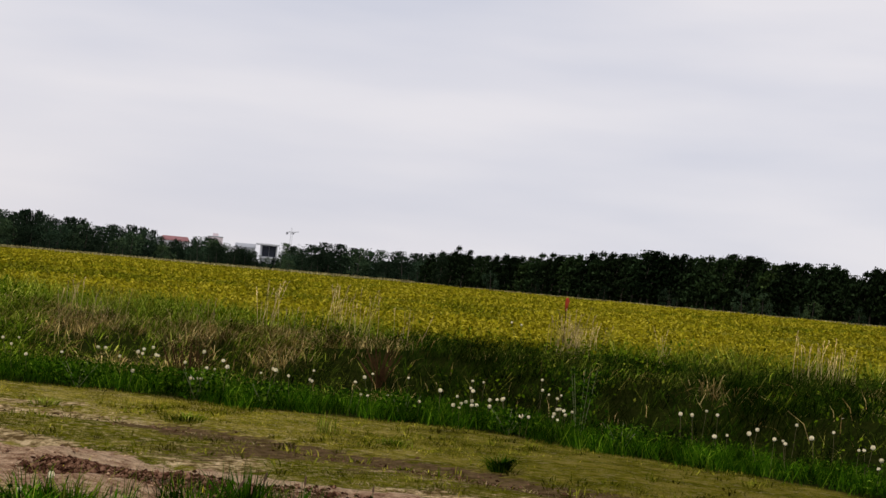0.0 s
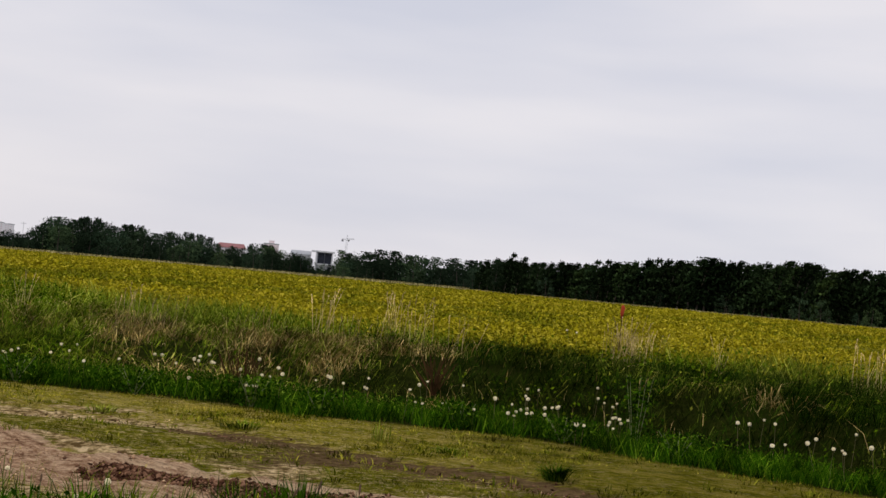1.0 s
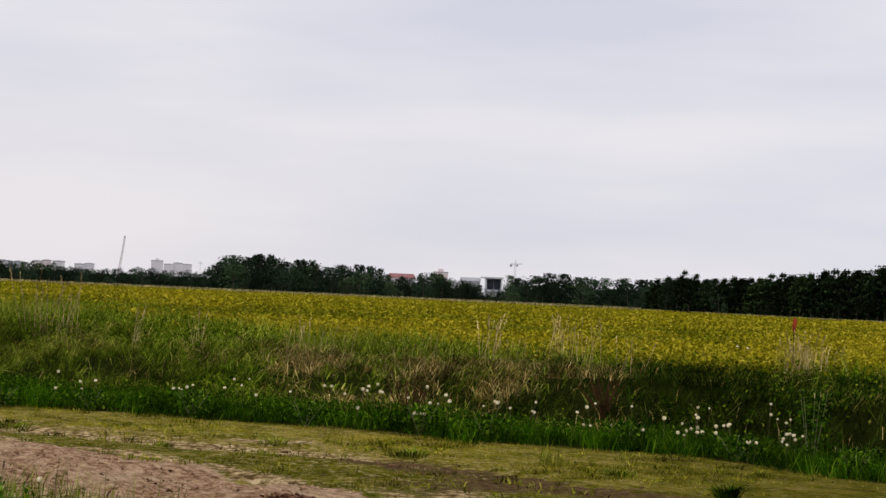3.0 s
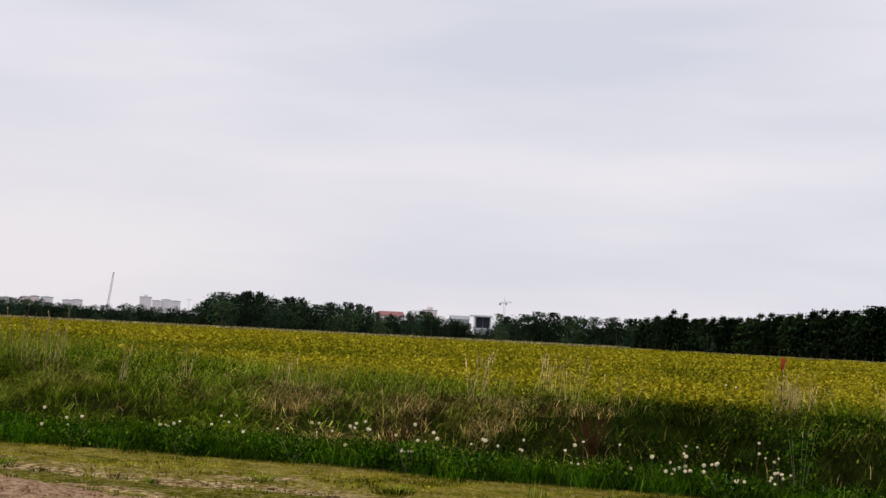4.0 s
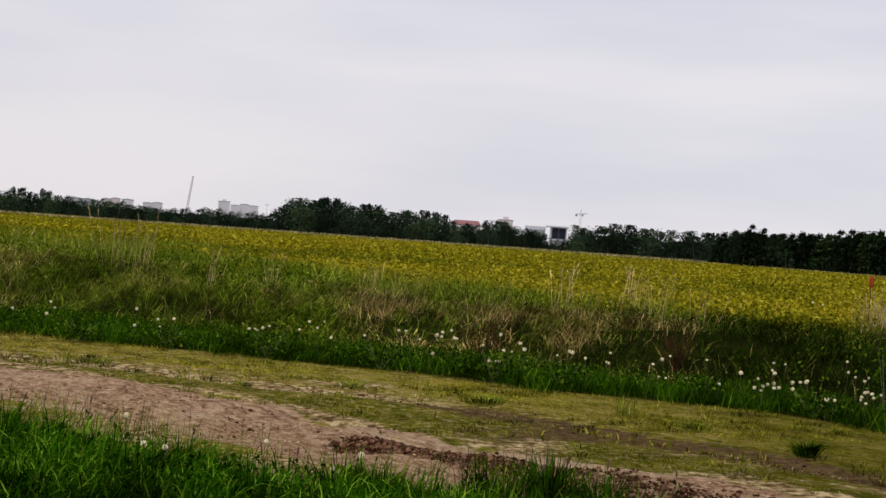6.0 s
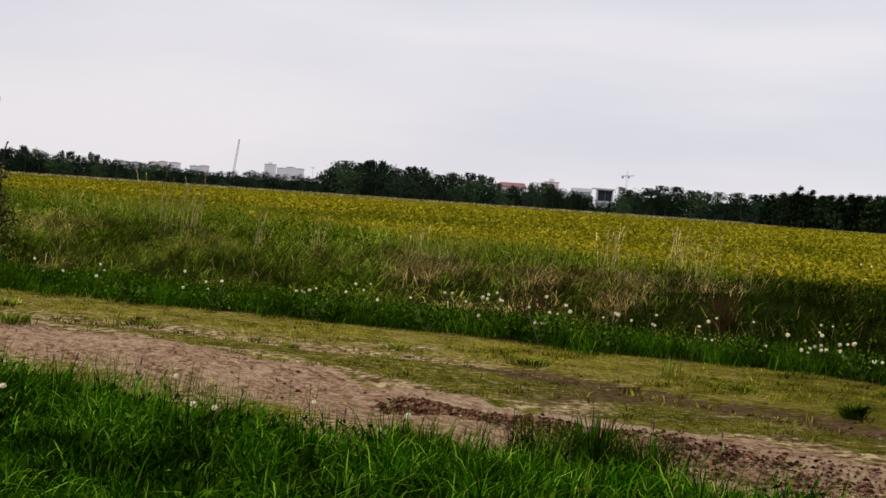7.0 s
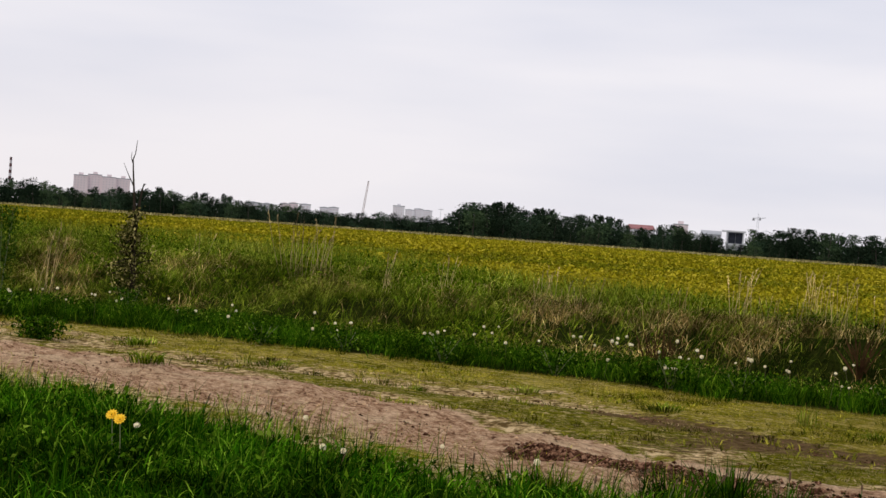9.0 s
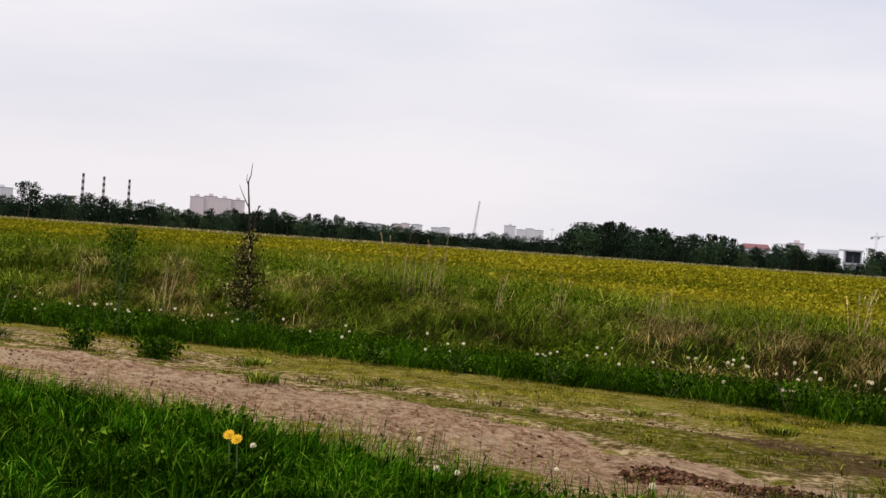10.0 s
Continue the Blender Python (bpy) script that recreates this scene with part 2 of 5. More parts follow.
M_CRUMB = crumb_material()
M_FLUFF = plain_material("seed_fluff", (0.86, 0.76, 0.52), (0.97, 0.90, 0.68), 30, 0.95)
M_CLOCKSTEM = plain_material("dandelion_stem", (0.09, 0.09, 0.03), (0.2, 0.15, 0.07), 20, 0.8)
M_STEM = plain_material("flower_stem", (0.10, 0.14, 0.04), (0.2, 0.22, 0.09), 20, 0.6)
M_YELLOW = plain_material("yellow_petals", (0.90, 0.52, 0.015), (1.0, 0.70, 0.04), 25, 0.6)
M_RED = plain_material("red_paint", (0.30, 0.035, 0.014), (0.42, 0.07, 0.028), 14, 0.9, spec=0.1)
M_SEED = plain_material("brown_seed_heads", (0.09, 0.05, 0.03), (0.2, 0.12, 0.07), 30, 0.9)
M_WHITEWALL = plain_material("white_render", (0.60, 0.61, 0.65), (0.70, 0.71, 0.74), 0.3, 0.8)
M_GREYWALL = plain_material("grey_panel", (0.50, 0.51, 0.55), (0.60, 0.61, 0.65), 0.1, 0.8)
# pink brick, lightened: distance haze is put into its colour
M_PINKWALL = plain_material("hazed_pink_brick", (0.78, 0.66, 0.68), (0.84, 0.73, 0.75), 0.08, 0.85)
M_LILACWALL = plain_material("pale_panel", (0.78, 0.77, 0.82), (0.84, 0.82, 0.86), 0.08, 0.85)
M_REDROOF = plain_material("red_metal_roof", (0.24, 0.09, 0.09), (0.33, 0.14, 0.14), 0.3, 0.5)
M_GREYROOF = plain_material("grey_roof", (0.30, 0.31, 0.34), (0.42, 0.43, 0.46), 0.3, 0.6)
M_GLASS = plain_material("window_glass", (0.012, 0.015, 0.022), (0.03, 0.035, 0.05), 0.6, 0.15, 0.0, 0.15)
# far panes close to the wall's tone, with the haze painted in
M_FARGLASS = plain_material("haze_pale_glass", (0.64, 0.57, 0.60), (0.70, 0.63, 0.66), 0.6, 0.3, 0.0, 0.4)
M_STEEL = plain_material("painted_steel", (0.42, 0.43, 0.46), (0.52, 0.53, 0.56), 0.5, 0.5)
M_RUST = plain_material("brown_steel", (0.25, 0.17, 0.15), (0.36, 0.26, 0.23), 0.5, 0.6)
M_CHIMRED = plain_material("chimney_red", (0.10, 0.05, 0.055), (0.15, 0.075, 0.08), 0.2, 0.8)
M_CHIMWHITE = plain_material("chimney_white", (0.62, 0.60, 0.62), (0.72, 0.70, 0.72), 0.2, 0.8)

# ---- the lie of the land ----
VERGE_X = (-40, -20, -14, -10.3, -8, -5.6, -4.4, -2.5, -1.2, 0, 1.0, 1.8, 2.4, 3.2, 3.8, 6, 12)
VERGE_Y = (19.5, 17, 16, 15.5, 15.3, 14.9, 14.5, 14.3, 13.95, 13.5, 13.2, 12.9, 12.4, 11.7, 10.9, 8.6, 4)
MUD_X = (-40, -14, -9, -6.75, -5.4, -4.3, -3.5, -2.5, -2, -1.5, -0.9, -0.3, 1.1, 2, 4, 10)
MUD_Y = (26, 15.2, 13.4, 12.8, 12.35, 11.9, 11.4, 10.85, 10.55, 10.25, 9.9, 9.55, 8.95, 8.4, 7.0, 2.5)
RUT_X = (-40, -14, -8, -5.6, -3.8, -2.6, -1.8, -1.2, -0.4, 0.6, 2, 4, 10)
RUT_Y = (26, 15.2, 13.7, 13.0, 12.6, 12.1, 12.1, 11.85, 11.35, 10.6, 9.7, 8.3, 4)
FORE_X = (-40, -12, -6.1, -5.1, -4.2, -3.3, -2.7, -2.2, -1.6, 0, 1, 2.2, 8)
FORE_Y = (16.5, 11.6, 9.4, 9.1, 8.8, 8.55, 8.2, 7.7, 7.4, 6.9, 6.4, 5.1, -1)


def verge_y(x):
    return np.interp(x, VERGE_X, VERGE_Y)


def mud_y(x):
    return np.interp(x, MUD_X, MUD_Y)


def rut_y(x):
    return np.interp(x, RUT_X, RUT_Y)


def fore_y(x):
    return np.interp(x, FORE_X, FORE_Y)


FIELD_X = (-40, -12, -6, 0, 4, 8, 12)
FIELD_Y = (29, 24.5, 23, 22, 21, 20, 18.5)


def field_y(x):
    return np.interp(x, FIELD_X, FIELD_Y)


def weedy(x, y):
    """How far weeds reach into the crop, in metres, by bearing."""
    return np.interp(np.degrees(np.arctan2(-x, y)), (-6, 2, 8, 12, 16, 23, 28, 36), (2.0, 3.0, 5.5, 11, 20, 20, 12, 9))


def bare_ground(x, y):
    """Worn earth between the ruts towards the near end of the track."""
    worn = ease(x, -1.9, 0.2) * ease(rut_y(x) + 0.45 - y, 0, 0.3) * ease(y - mud_y(x) + 0.3, 0, 0.3)
    return np.maximum(worn * np.clip(0.62 + 0.9 * lumps(x, y, 0.55), 0, 1), np.clip(1.25 * np.exp(-(((y - rut_y(x)) / 0.3) ** 2)), 0, 1) * np.clip(0.8 + 0.6 * lumps(x, y, 0.5), 0, 1))


def ease(v, a, b):
    k = np.clip((v - a) / (b - a), 0, 1)
    return k * k * (3 - 2 * k)


_rng = np.random.default_rng(5)
_WAVES = [(2.0**o * np.cos(a), 2.0**o * np.sin(a), p, 0.62**o) for o in range(6) for a, p in zip(_rng.uniform(0, 6.28, 4), _rng.uniform(0, 6.28, 4))]


def lumps(x, y, scale):
    """Smooth unevenness of about -1 to 1; scale: lumps to the metre."""
    total = 0
    for a, b, p, k in _WAVES:
        total = total + k * np.sin(scale * (a * x + b * y) * 3 + p + 1.7 * np.sin(scale * (b * x - a * y) * 1.3 + p * 2))
    return total / 4.2


def land(x, y):
    """Height of the ground."""
    x, y = np.asarray(x, float), np.asarray(y, float)
    s = y - verge_y(x)
    left = ease(-x, -1.0, 13.0)
    ridge = 0.34 + 0.26 * left
    ditch = 0.12 + 0.28 * ease(x, -5.0, 0.0)
    z = -ditch * ease(s, 1.0, 2.5) + (ridge + ditch) * ease(s, 2.6, 5.4)
    z = z - (ridge + 0.55) * (0.3 * ease(y - field_y(x), -1, 12) + 0.7 * ease(np.hypot(x, y), 40, 330))
    road = 1 - ease(s, -0.3, 0.2)
    m = np.abs(y - (mud_y(x) - 0.9))
    z = z - 0.05 * np.exp(-((m / 0.75) ** 2)) * road - 0.045 * np.exp(-(((y - rut_y(x)) / 0.28) ** 2)) * road
    z = z + 0.07 * np.exp(-(((x + 1.22) / 0.26) ** 2) - ((y - 9.2 + 0.35 * (x + 1.22)) / 0.2) ** 2)
    fore = ease(fore_y(x) + 0.6 - y, 0, 1.2)
    z = z + 0.05 * fore
    near = np.hypot(x, y) < 40
    rough = np.where(near, 0.014 * lumps(x, y, 0.7) + 0.012 * lumps(x + 9, y, 0.3), 0)
    rough = rough + np.where(near, ease(s, 2.2, 3.2) * (1 - ease(y - field_y(x), -0.5, 2.0)) * 0.10 * lumps(x + 11, y * 1.2, 0.75), 0)
    muddy = ease(0.3 - (m - 0.75), 0, 0.4) * road
    rough = rough + np.where(near, muddy * (0.04 * lumps(x * 0.8, y * 1.3, 1.2) + 0.028 * lumps(x * 0.35 - 0.1 * y, y * 1.6 + 0.7 * x, 1.5)), 0)
    return z + rough


def lawn(x, y):
    """The greener strip between the mud and the far rut."""
    return ease(rut_y(x) - 0.15 - y + 0.15 * lumps(x, y, 0.8), 0, 0.2) * ease(y - mud_y(x), -0.5, 0.0)


def olive_turf(x):
    """How far darker olive turf takes over from the dry turf, towards the east."""
    return 0.9 * ease(x, -0.8, 2.4)


def polar(az, d):
    """A place at that bearing to the left of +y, and distance."""
    return -math.sin(radians(az)) * d, math.cos(radians(az)) * d


def build_ground():
    def axis(lo, hi, step, reach):
        mid = np.arange(lo, hi + 1e-6, step)
        out = [0.15]
        while sum(out) < reach:
            out.append(out[-1] * 1.24)
        far = np.cumsum(out)
        return np.concatenate([(lo - far)[::-1], mid, hi + far])

    xs, ys = axis(-13, 5.2, 0.065, 4500), axis(6.2, 17, 0.065, 4500)
    gx, gy = np.meshgrid(xs, ys)
    x, y = gx.ravel(), gy.ravel()
    z = land(x, y)
    nx, ny = len(xs), len(ys)
    idx = np.arange(nx * ny).reshape(ny, nx)
    quads = np.stack([idx[:-1, :-1], idx[:-1, 1:], idx[1:, 1:], idx[1:, :-1]], -1).reshape(-1, 4)
    me = quad_mesh("ground", np.stack([x, y, z], -1), quads)
    me.polygons.foreach_set("use_smooth", np.ones(len(quads), bool))
    s = y - verge_y(x)
    wob = 0.35 * lumps(x, y, 0.45) + 0.14 * lumps(x, y, 1.6)
    road = (1 - ease(s, -0.1, 0.2)) * ease(y - fore_y(x), -0.3, 0.2)
    mud = ease(0.95 - np.abs(y - (mud_y(x) - 0.95) + 0.5 * wob), 0, 0.22) * road
    edge = np.exp(-(((y - mud_y(x) - 0.06 + 0.35 * wob) / 0.13) ** 2)) + 1.1 * np.exp(-(((y - mud_y(x) + 2.15 + 0.6 * wob) / 0.5) ** 2))
    right = ease(x, -2.2, -0.6)
    rut = np.exp(-(((y - rut_y(x) + 0.2 * wob) / 0.22) ** 2))
    rut2 = np.exp(-(((y - rut_y(x) - 0.55 + 0.3 * wob) / 0.2) ** 2)) * (1 - right)
    pale = np.clip((edge + rut * (1 - 0.75 * right) + 0.7 * rut2) * (0.92 + 1.2 * lumps(x, y, 1.1)), 0, 1) * 0.95 * road
    dark = np.clip(np.exp(-(((y - rut_y(x) + 0.15 + 0.3 * wob) / 0.46) ** 2)) * right * (1.0 + 0.7 * lumps(x, y, 0.9)), 0, 0.8) * road
    bare = bare_ground(x, y) * road
    pale = np.clip(np.maximum(pale, bare * np.where(x < -1.2, 0.95, 0.55 + 0.6 * lumps(x, y, 0.8))), 0, 1)
    dark = np.clip(np.maximum(dark, bare * ease(x, -2.2, -1.0) * (0.55 + 0.7 * lumps(x + 4, y, 0.7))), 0, 0.9)
    # mask of the ground that carries the painted shade between grass blades
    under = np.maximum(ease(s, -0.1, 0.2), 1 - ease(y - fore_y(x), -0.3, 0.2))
    crop = ease(y - field_y(x) - 0.6 * weedy(x, y) + 1.2 + 2.5 * lumps(x, y, 0.06), -0.5, 1.5 + 0.3 * weedy(x, y)) * (1 - ease(np.hypot(x, y), 334, 337))
    for key, v in (("mud", mud), ("pale", pale), ("dark", dark), ("under", under * (1 - crop)), ("crop", crop), ("lawn", lawn(x, y)), ("olive_turf", olive_turf(x))):
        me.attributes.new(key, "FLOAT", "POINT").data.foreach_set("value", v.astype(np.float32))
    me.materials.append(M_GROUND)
    return tagged(new("ground", me), "flat farmland with a rutted dirt track of pinkish mud and turf", "ground", kind="structure")


# ---- mesh helpers ----
def quad_mesh(name, verts, quads):
    me = bpy.data.meshes.new(name)
    me.vertices.add(len(verts))
    me.vertices.foreach_set("co", np.asarray(verts, np.float32).ravel())
    n = quads.shape[1]
    me.loops.add(quads.size)
    me.loops.foreach_set("vertex_index", np.asarray(quads, np.int32).ravel())
    me.polygons.add(len(quads))
    me.polygons.foreach_set("loop_start", np.arange(0, quads.size, n, dtype=np.int32))
    me.update(calc_edges=True)
    return me


def blade_mesh(name, base, height, width, turn, lean, bend, mat, fine=False):
    """Curved tapering blades, each a strip of two quads, or three if fine. turn: the way it leans; lean, bend: metres at the tip and its droop."""
    n = len(base)
    way = np.stack([np.cos(turn), np.sin(turn), 0 * turn], -1)
    rng = np.random.default_rng(n)
    st_ = turn + rng.uniform(0.6, 2.5, n)
    side = np.stack([np.cos(st_), np.sin(st_), 0 * turn], -1) * (width / 2)[:, None]
    up = np.array([0, 0, 1.0])
    rows = []
    steps = ((0, 0.8), (0.5, 1.0), (1, 0.15)) if not fine else ((0, 0.8), (0.4, 1.0), (0.72, 0.8), (1, 0.1))
    for k, wd in steps:
        c = base + way * (lean * k**1.8)[:, None] + up * ((height - bend * k**2) * k)[:, None]
        rows += [c - side * wd, c + side * wd]
    v = np.stack(rows, 1).reshape(-1, 3)
    q = np.array([[2 * i, 2 * i + 1, 2 * i + 3, 2 * i + 2] for i in range(len(steps) - 1)])
    f = (np.arange(n)[:, None, None] * 2 * len(steps) + q).reshape(-1, 4)
    me = quad_mesh(name, v, f)
    me.materials.append(mat)
    return me


def spike_mesh(name, base, height, width, rng, mat, lean=0.5):
    """Short pointed blades of one triangle each."""
    n = len(base)
    a, b = rng.uniform(0, 6.283, n), rng.uniform(0, 6.283, n)
    side = np.stack([np.cos(a), np.sin(a), 0 * a], -1) * (width * rng.uniform(0.6, 1.4, n) / 2)[:, None]
    tip = base + np.stack([np.cos(b) * lean * height, np.sin(b) * lean * height, height], -1)
    v = np.stack([base - side, base + side, tip], 1).reshape(-1, 3)
    me = quad_mesh(name, v, (np.arange(n)[:, None] * 3 + np.arange(3)).astype(np.int32))
    me.materials.append(mat)
    return me


def leaf_cards(centre, size, normal_up, rng, droop=0.25):
    """Pointed folded leaves, two triangles a side joined as two quads. Returns verts and quads."""
    n = len(centre)
    a = rng.uniform(0, 6.283, n)
    tilt = rng.normal(0, 1, (n, 3)) * (1 - normal_up) + np.array([0, 0, normal_up])
    nrm = tilt / np.linalg.norm(tilt, axis=1)[:, None]
    ref = np.stack([np.cos(a), np.sin(a), 0.3 * np.ones(n)], -1)
    lng = np.cross(nrm, ref)
    lng /= np.linalg.norm(lng, axis=1)[:, None]
    wid = np.cross(nrm, lng)
    size = np.broadcast_to(size, (n,))[:, None]
    wobble = rng.uniform(0.35, 0.6, (n, 1))
    v = np.stack([centre - lng * size * 0.5, centre + wid * size * wobble * 0.6 + nrm * size * droop * 0.3, centre + lng * size * 0.55 - nrm * size * droop, centre - wid * size * wobble * 0.6 + nrm * size * droop * 0.3], 1).reshape(-1, 3)
    f = (np.arange(n)[:, None] * 4 + np.arange(4)).astype(np.int32)
    return v, f


def tube(bm, points, radii, sides=6):
    """A tapered tube along points."""
    rings = []
    for k, (p, r) in enumerate(zip(points, radii)):
        p = Vector(p)
        a = Vector(points[max(k - 1, 0)])
        b = Vector(points[min(k + 1, len(points) - 1)])
        z = (b - a).normalized()
        x = z.orthogonal().normalized()
        y = z.cross(x)
        rings.append([bm.verts.new(p + (x * math.cos(6.2832 * i / sides) + y * math.sin(6.2832 * i / sides)) * r) for i in range(sides)])
    for a, b in zip(rings, rings[1:]):
        for i in range(sides):
            bm.faces.new((a[i], a[(i + 1) % sides], b[(i + 1) % sides], b[i]))
    bm.faces.new(rings[-1])
    bm.faces.new(rings[0][::-1])


def box(bm, lo, hi):
    vs = [bm.verts.new((x, y, z)) for x in (lo[0], hi[0]) for y in (lo[1], hi[1]) for z in (lo[2], hi[2])]
    for f in ((0, 1, 3, 2), (4, 6, 7, 5), (0, 4, 5, 1), (2, 3, 7, 6), (0, 2, 6, 4), (1, 5, 7, 3)):
        bm.faces.new([vs[i] for i in f])


def mesh_of(name, bm, mat, smooth=False):
    bmesh.ops.recalc_face_normals(bm, faces=bm.faces)
    me = bpy.data.meshes.new(name)
    bm.to_mesh(me)
    bm.free()
    if smooth:
        me.polygons.foreach_set("use_smooth", np.ones(len(me.polygons), bool))
    me.materials.append(mat)
    return me


def part(name, bm, material, parent, label="", smooth=False):
    ob = new(name, mesh_of(name, bm, material, smooth) if isinstance(bm, bmesh.types.BMesh) else bm)
    ob.parent = parent
    return tagged(ob, label)


def stuff(name, me, label, category):
    return tagged(new(name, me), label, category, kind="stuff")


build_ground()

# ---- far woods and the windbreak ----


def tree_thing(seed, style):
    """A tree ten metres high: trunk with limbs, and a crown of leaf sprays. It stands at the origin."""
    rng = np.random.default_rng(seed)
    h = 10.0
    root = new("tree")
    bm = bmesh.new()
    bend = {"poplar": 2.1, "broad": 0.25, "shrub": 0.1, "tall": 0.3, "umbrella": 0.3}[style]

    def spine(k):
        return Vector((bend * k**2 + 0.12 * math.sin(5 * k + seed), 0.12 * math.sin(4 * k + 2 * seed), h * k))

    top = 0.93
    tube(bm, [spine(k) for k in np.linspace(0, top, 7)], [0.19 * (1 - 0.93 * k) + 0.012 for k in np.linspace(0, 1, 7)], 6)
    sprays = []
    count = {"poplar": 40, "broad": 38, "shrub": 24, "tall": 32, "umbrella": 26}[style]
    for i in range(count):
        if style == "umbrella":
            k = 0.62 + 0.36 * rng.beta(1.3, 1.2)
            wide = 0.30 * math.sqrt(max(0.05, 1 - ((k - 0.8) / 0.22) ** 2))
        elif style == "poplar":
            k = 0.08 + 0.92 * rng.beta(1.15, 0.85)
            wide = 0.17 * min(1.0, k / 0.15) * min(1.0, (1.02 - k) / 0.42) ** 0.7
        elif style == "shrub":
            k = 0.06 + 0.9 * rng.beta(1.0, 1.2)
            wide = 0.50 * math.sqrt(max(0.04, 1 - ((k - 0.35) / 0.64) ** 2))
        elif style == "tall":
            k = 0.10 + 0.88 * rng.beta(1.2, 1.0)
            wide = 0.20 * math.sqrt(max(0.03, 1 - ((k - 0.58) / 0.46) ** 2))
        else:
            k = 0.06 + 0.9 * rng.beta(1.1, 1.1)
            wide = 0.29 * math.sqrt(max(0.04, 1 - ((k - 0.5) / 0.5) ** 2))
        a, r = rng.uniform(0, 6.283), wide * h * math.sqrt(rng.uniform(0.1, 1))
        c = spine(k) + Vector((math.cos(a) * r, math.sin(a) * r, rng.normal(0, 0.15)))
        sprays.append((c, h * rng.uniform(0.7, 1.35) * (0.065 * (1.25 - 0.8 * k) if style == "poplar" else 0.068)))
        if i % 4 == 0:
            s = spine(max(0.05, k - 0.14))
            tube(bm, [s, s.lerp(c, 0.55) + Vector((0, 0, 0.1)), c], [0.06 * (1.1 - k), 0.04 * (1.1 - k), 0.012], 4)
    part("trunk", bm, M_BARK, root)
    pts = []
    for c, r in sprays:
        n = int(rng.integers(26, 36))
        p = rng.normal(0, 1, (n, 3)) * np.array([r, r, r * 0.75]) + np.array(c)
        if style == "poplar":
            p[:, 0] += 0.35 * np.abs(rng.normal(0, 1, n)) * r * 1.2
        pts.append(p)
    pts = np.concatenate(pts)
    pts[:, 2] = np.clip(pts[:, 2], 0.1, h * 1.02)
    big = 1.3 - 0.6 * np.clip(pts[:, 2] / h - 0.5, 0, 0.5) * 2 if style == "poplar" else 0.95
    v, f = leaf_cards(pts, rng.uniform(0.34, 0.78, len(pts)) * big, 0.35, rng)
    me = quad_mesh("crown", v, f)
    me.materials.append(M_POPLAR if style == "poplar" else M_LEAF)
    part("crown", me, None, root)
    return root


TREES = {}
for style, number in (("poplar", 5), ("broad", 5), ("shrub", 4), ("tall", 4), ("umbrella", 1)):
    TREES[style] = [tree_thing(31 * k + len(style), style) for k in range(number)]
for style, text in (("poplar", "slim dark green windbreak tree bent by the wind"), ("broad", "dark green broadleaf tree at the field's far edge"),
                    ("shrub", "low dark green bush at the field's far edge"), ("tall", "tall dark green tree standing above the wood"), ("umbrella", "lone tree with a spreading flat crown")):
    for ob in TREES[style]:
        tagged(ob, text, "bush" if style == "shrub" else "tree", "windbreak trees" if style == "poplar" else "far bushes" if style == "shrub" else "far woodland trees")
USED = set()


REAR = {True: [], False: []}


def plant(style, az, d, top, rng, wide=1.0, rear=False):
    """Plants a tree whose top stands at the elevation top (degrees) seen from the track; rear: only its crown, joined to others."""
    x, y = polar(az, d)
    z = float(land(x, y))
    h = 1.365 + d * math.tan(radians(top)) - z
    if h < 0.6:
        return
    k = int(rng.integers(len(TREES[style])))
    s = h / 10.0
    turn = rng.uniform(-12, 12) if style == "poplar" else rng.uniform(0, 360)
    w = s * wide * rng.uniform(0.9, 1.15)
    m = pose(x, y, z, 0, 0, turn + (az if style == "poplar" else 0)) @ Matrix.Diagonal((w, w, s, 1))
    src = TREES[style][k]
    if rear:
        crown = [o for o in src.children if o.name.startswith("crown")][0].data
        co = np.empty(len(crown.vertices) * 3)
        crown.vertices.foreach_get("co", co)
        co = co.reshape(-1, 4, 3)[::3]
        mid = co.mean(1, keepdims=True)
        co = ((co - mid) * 1.7 + mid).reshape(-1, 3)
        mm = np.array(m)
        REAR[style == "poplar"].append(co @ mm[:3, :3].T + mm[:3, 3])
        return
    if src.name in USED:
        copy_thing(src, m @ Matrix.Diagonal((*src.scale, 1)).inverted())
    else:
        USED.add(src.name)
        src.matrix_basis = m


SKY_AZ = (-40, -30, -23, -22, -21.2, -20.9, -20.4, -19, -15.7, -11.8, -8.2, -6.7, -5.4, -4.7, -3.3, -2.4, -2, -1.1, 0, 0.5, 0.75, 1.9, 2.2, 3, 3.4, 4.2, 4.45, 5.3, 5.5, 6.3, 7.8, 9.6, 11.4, 11.9, 12.4, 13.5, 14.9, 16.7, 18.5, 20, 20.5, 22, 23.6, 25.6, 27.6, 28, 29.3, 31.8, 32.6, 34, 45)
SKY_EL = (1.95, 1.95, 1.92, 1.84, 1.48, 1.47, 1.77, 1.77, 1.82, 1.59, 1.15, 1.06, 1, 0.97, 0.84, 0.92, 1.02, 0.94, 0.74, 0.5, 0.02, 0.05, 0.42, 0.6, 0.66, 0.68, 0.5, 0.5, 0.68, 0.82, 0.83, 0.98, 1.05, 0.9, 0.42, 0.42, 0.42, 0.36, 0.48, 0.4, 0.62, 0.58, 0.68, 0.56, 0.42, 0.7, 0.74, 0.78, 0.6, 0.6, 0.7)


def row_distance(az):
    """How far the windbreak's front row stands at a bearing: a straight line across the field's end."""
    a = np.radians(-np.minimum(az, -4.0))
    return 221.8 / (np.sin(a) + 0.58 * np.cos(a))


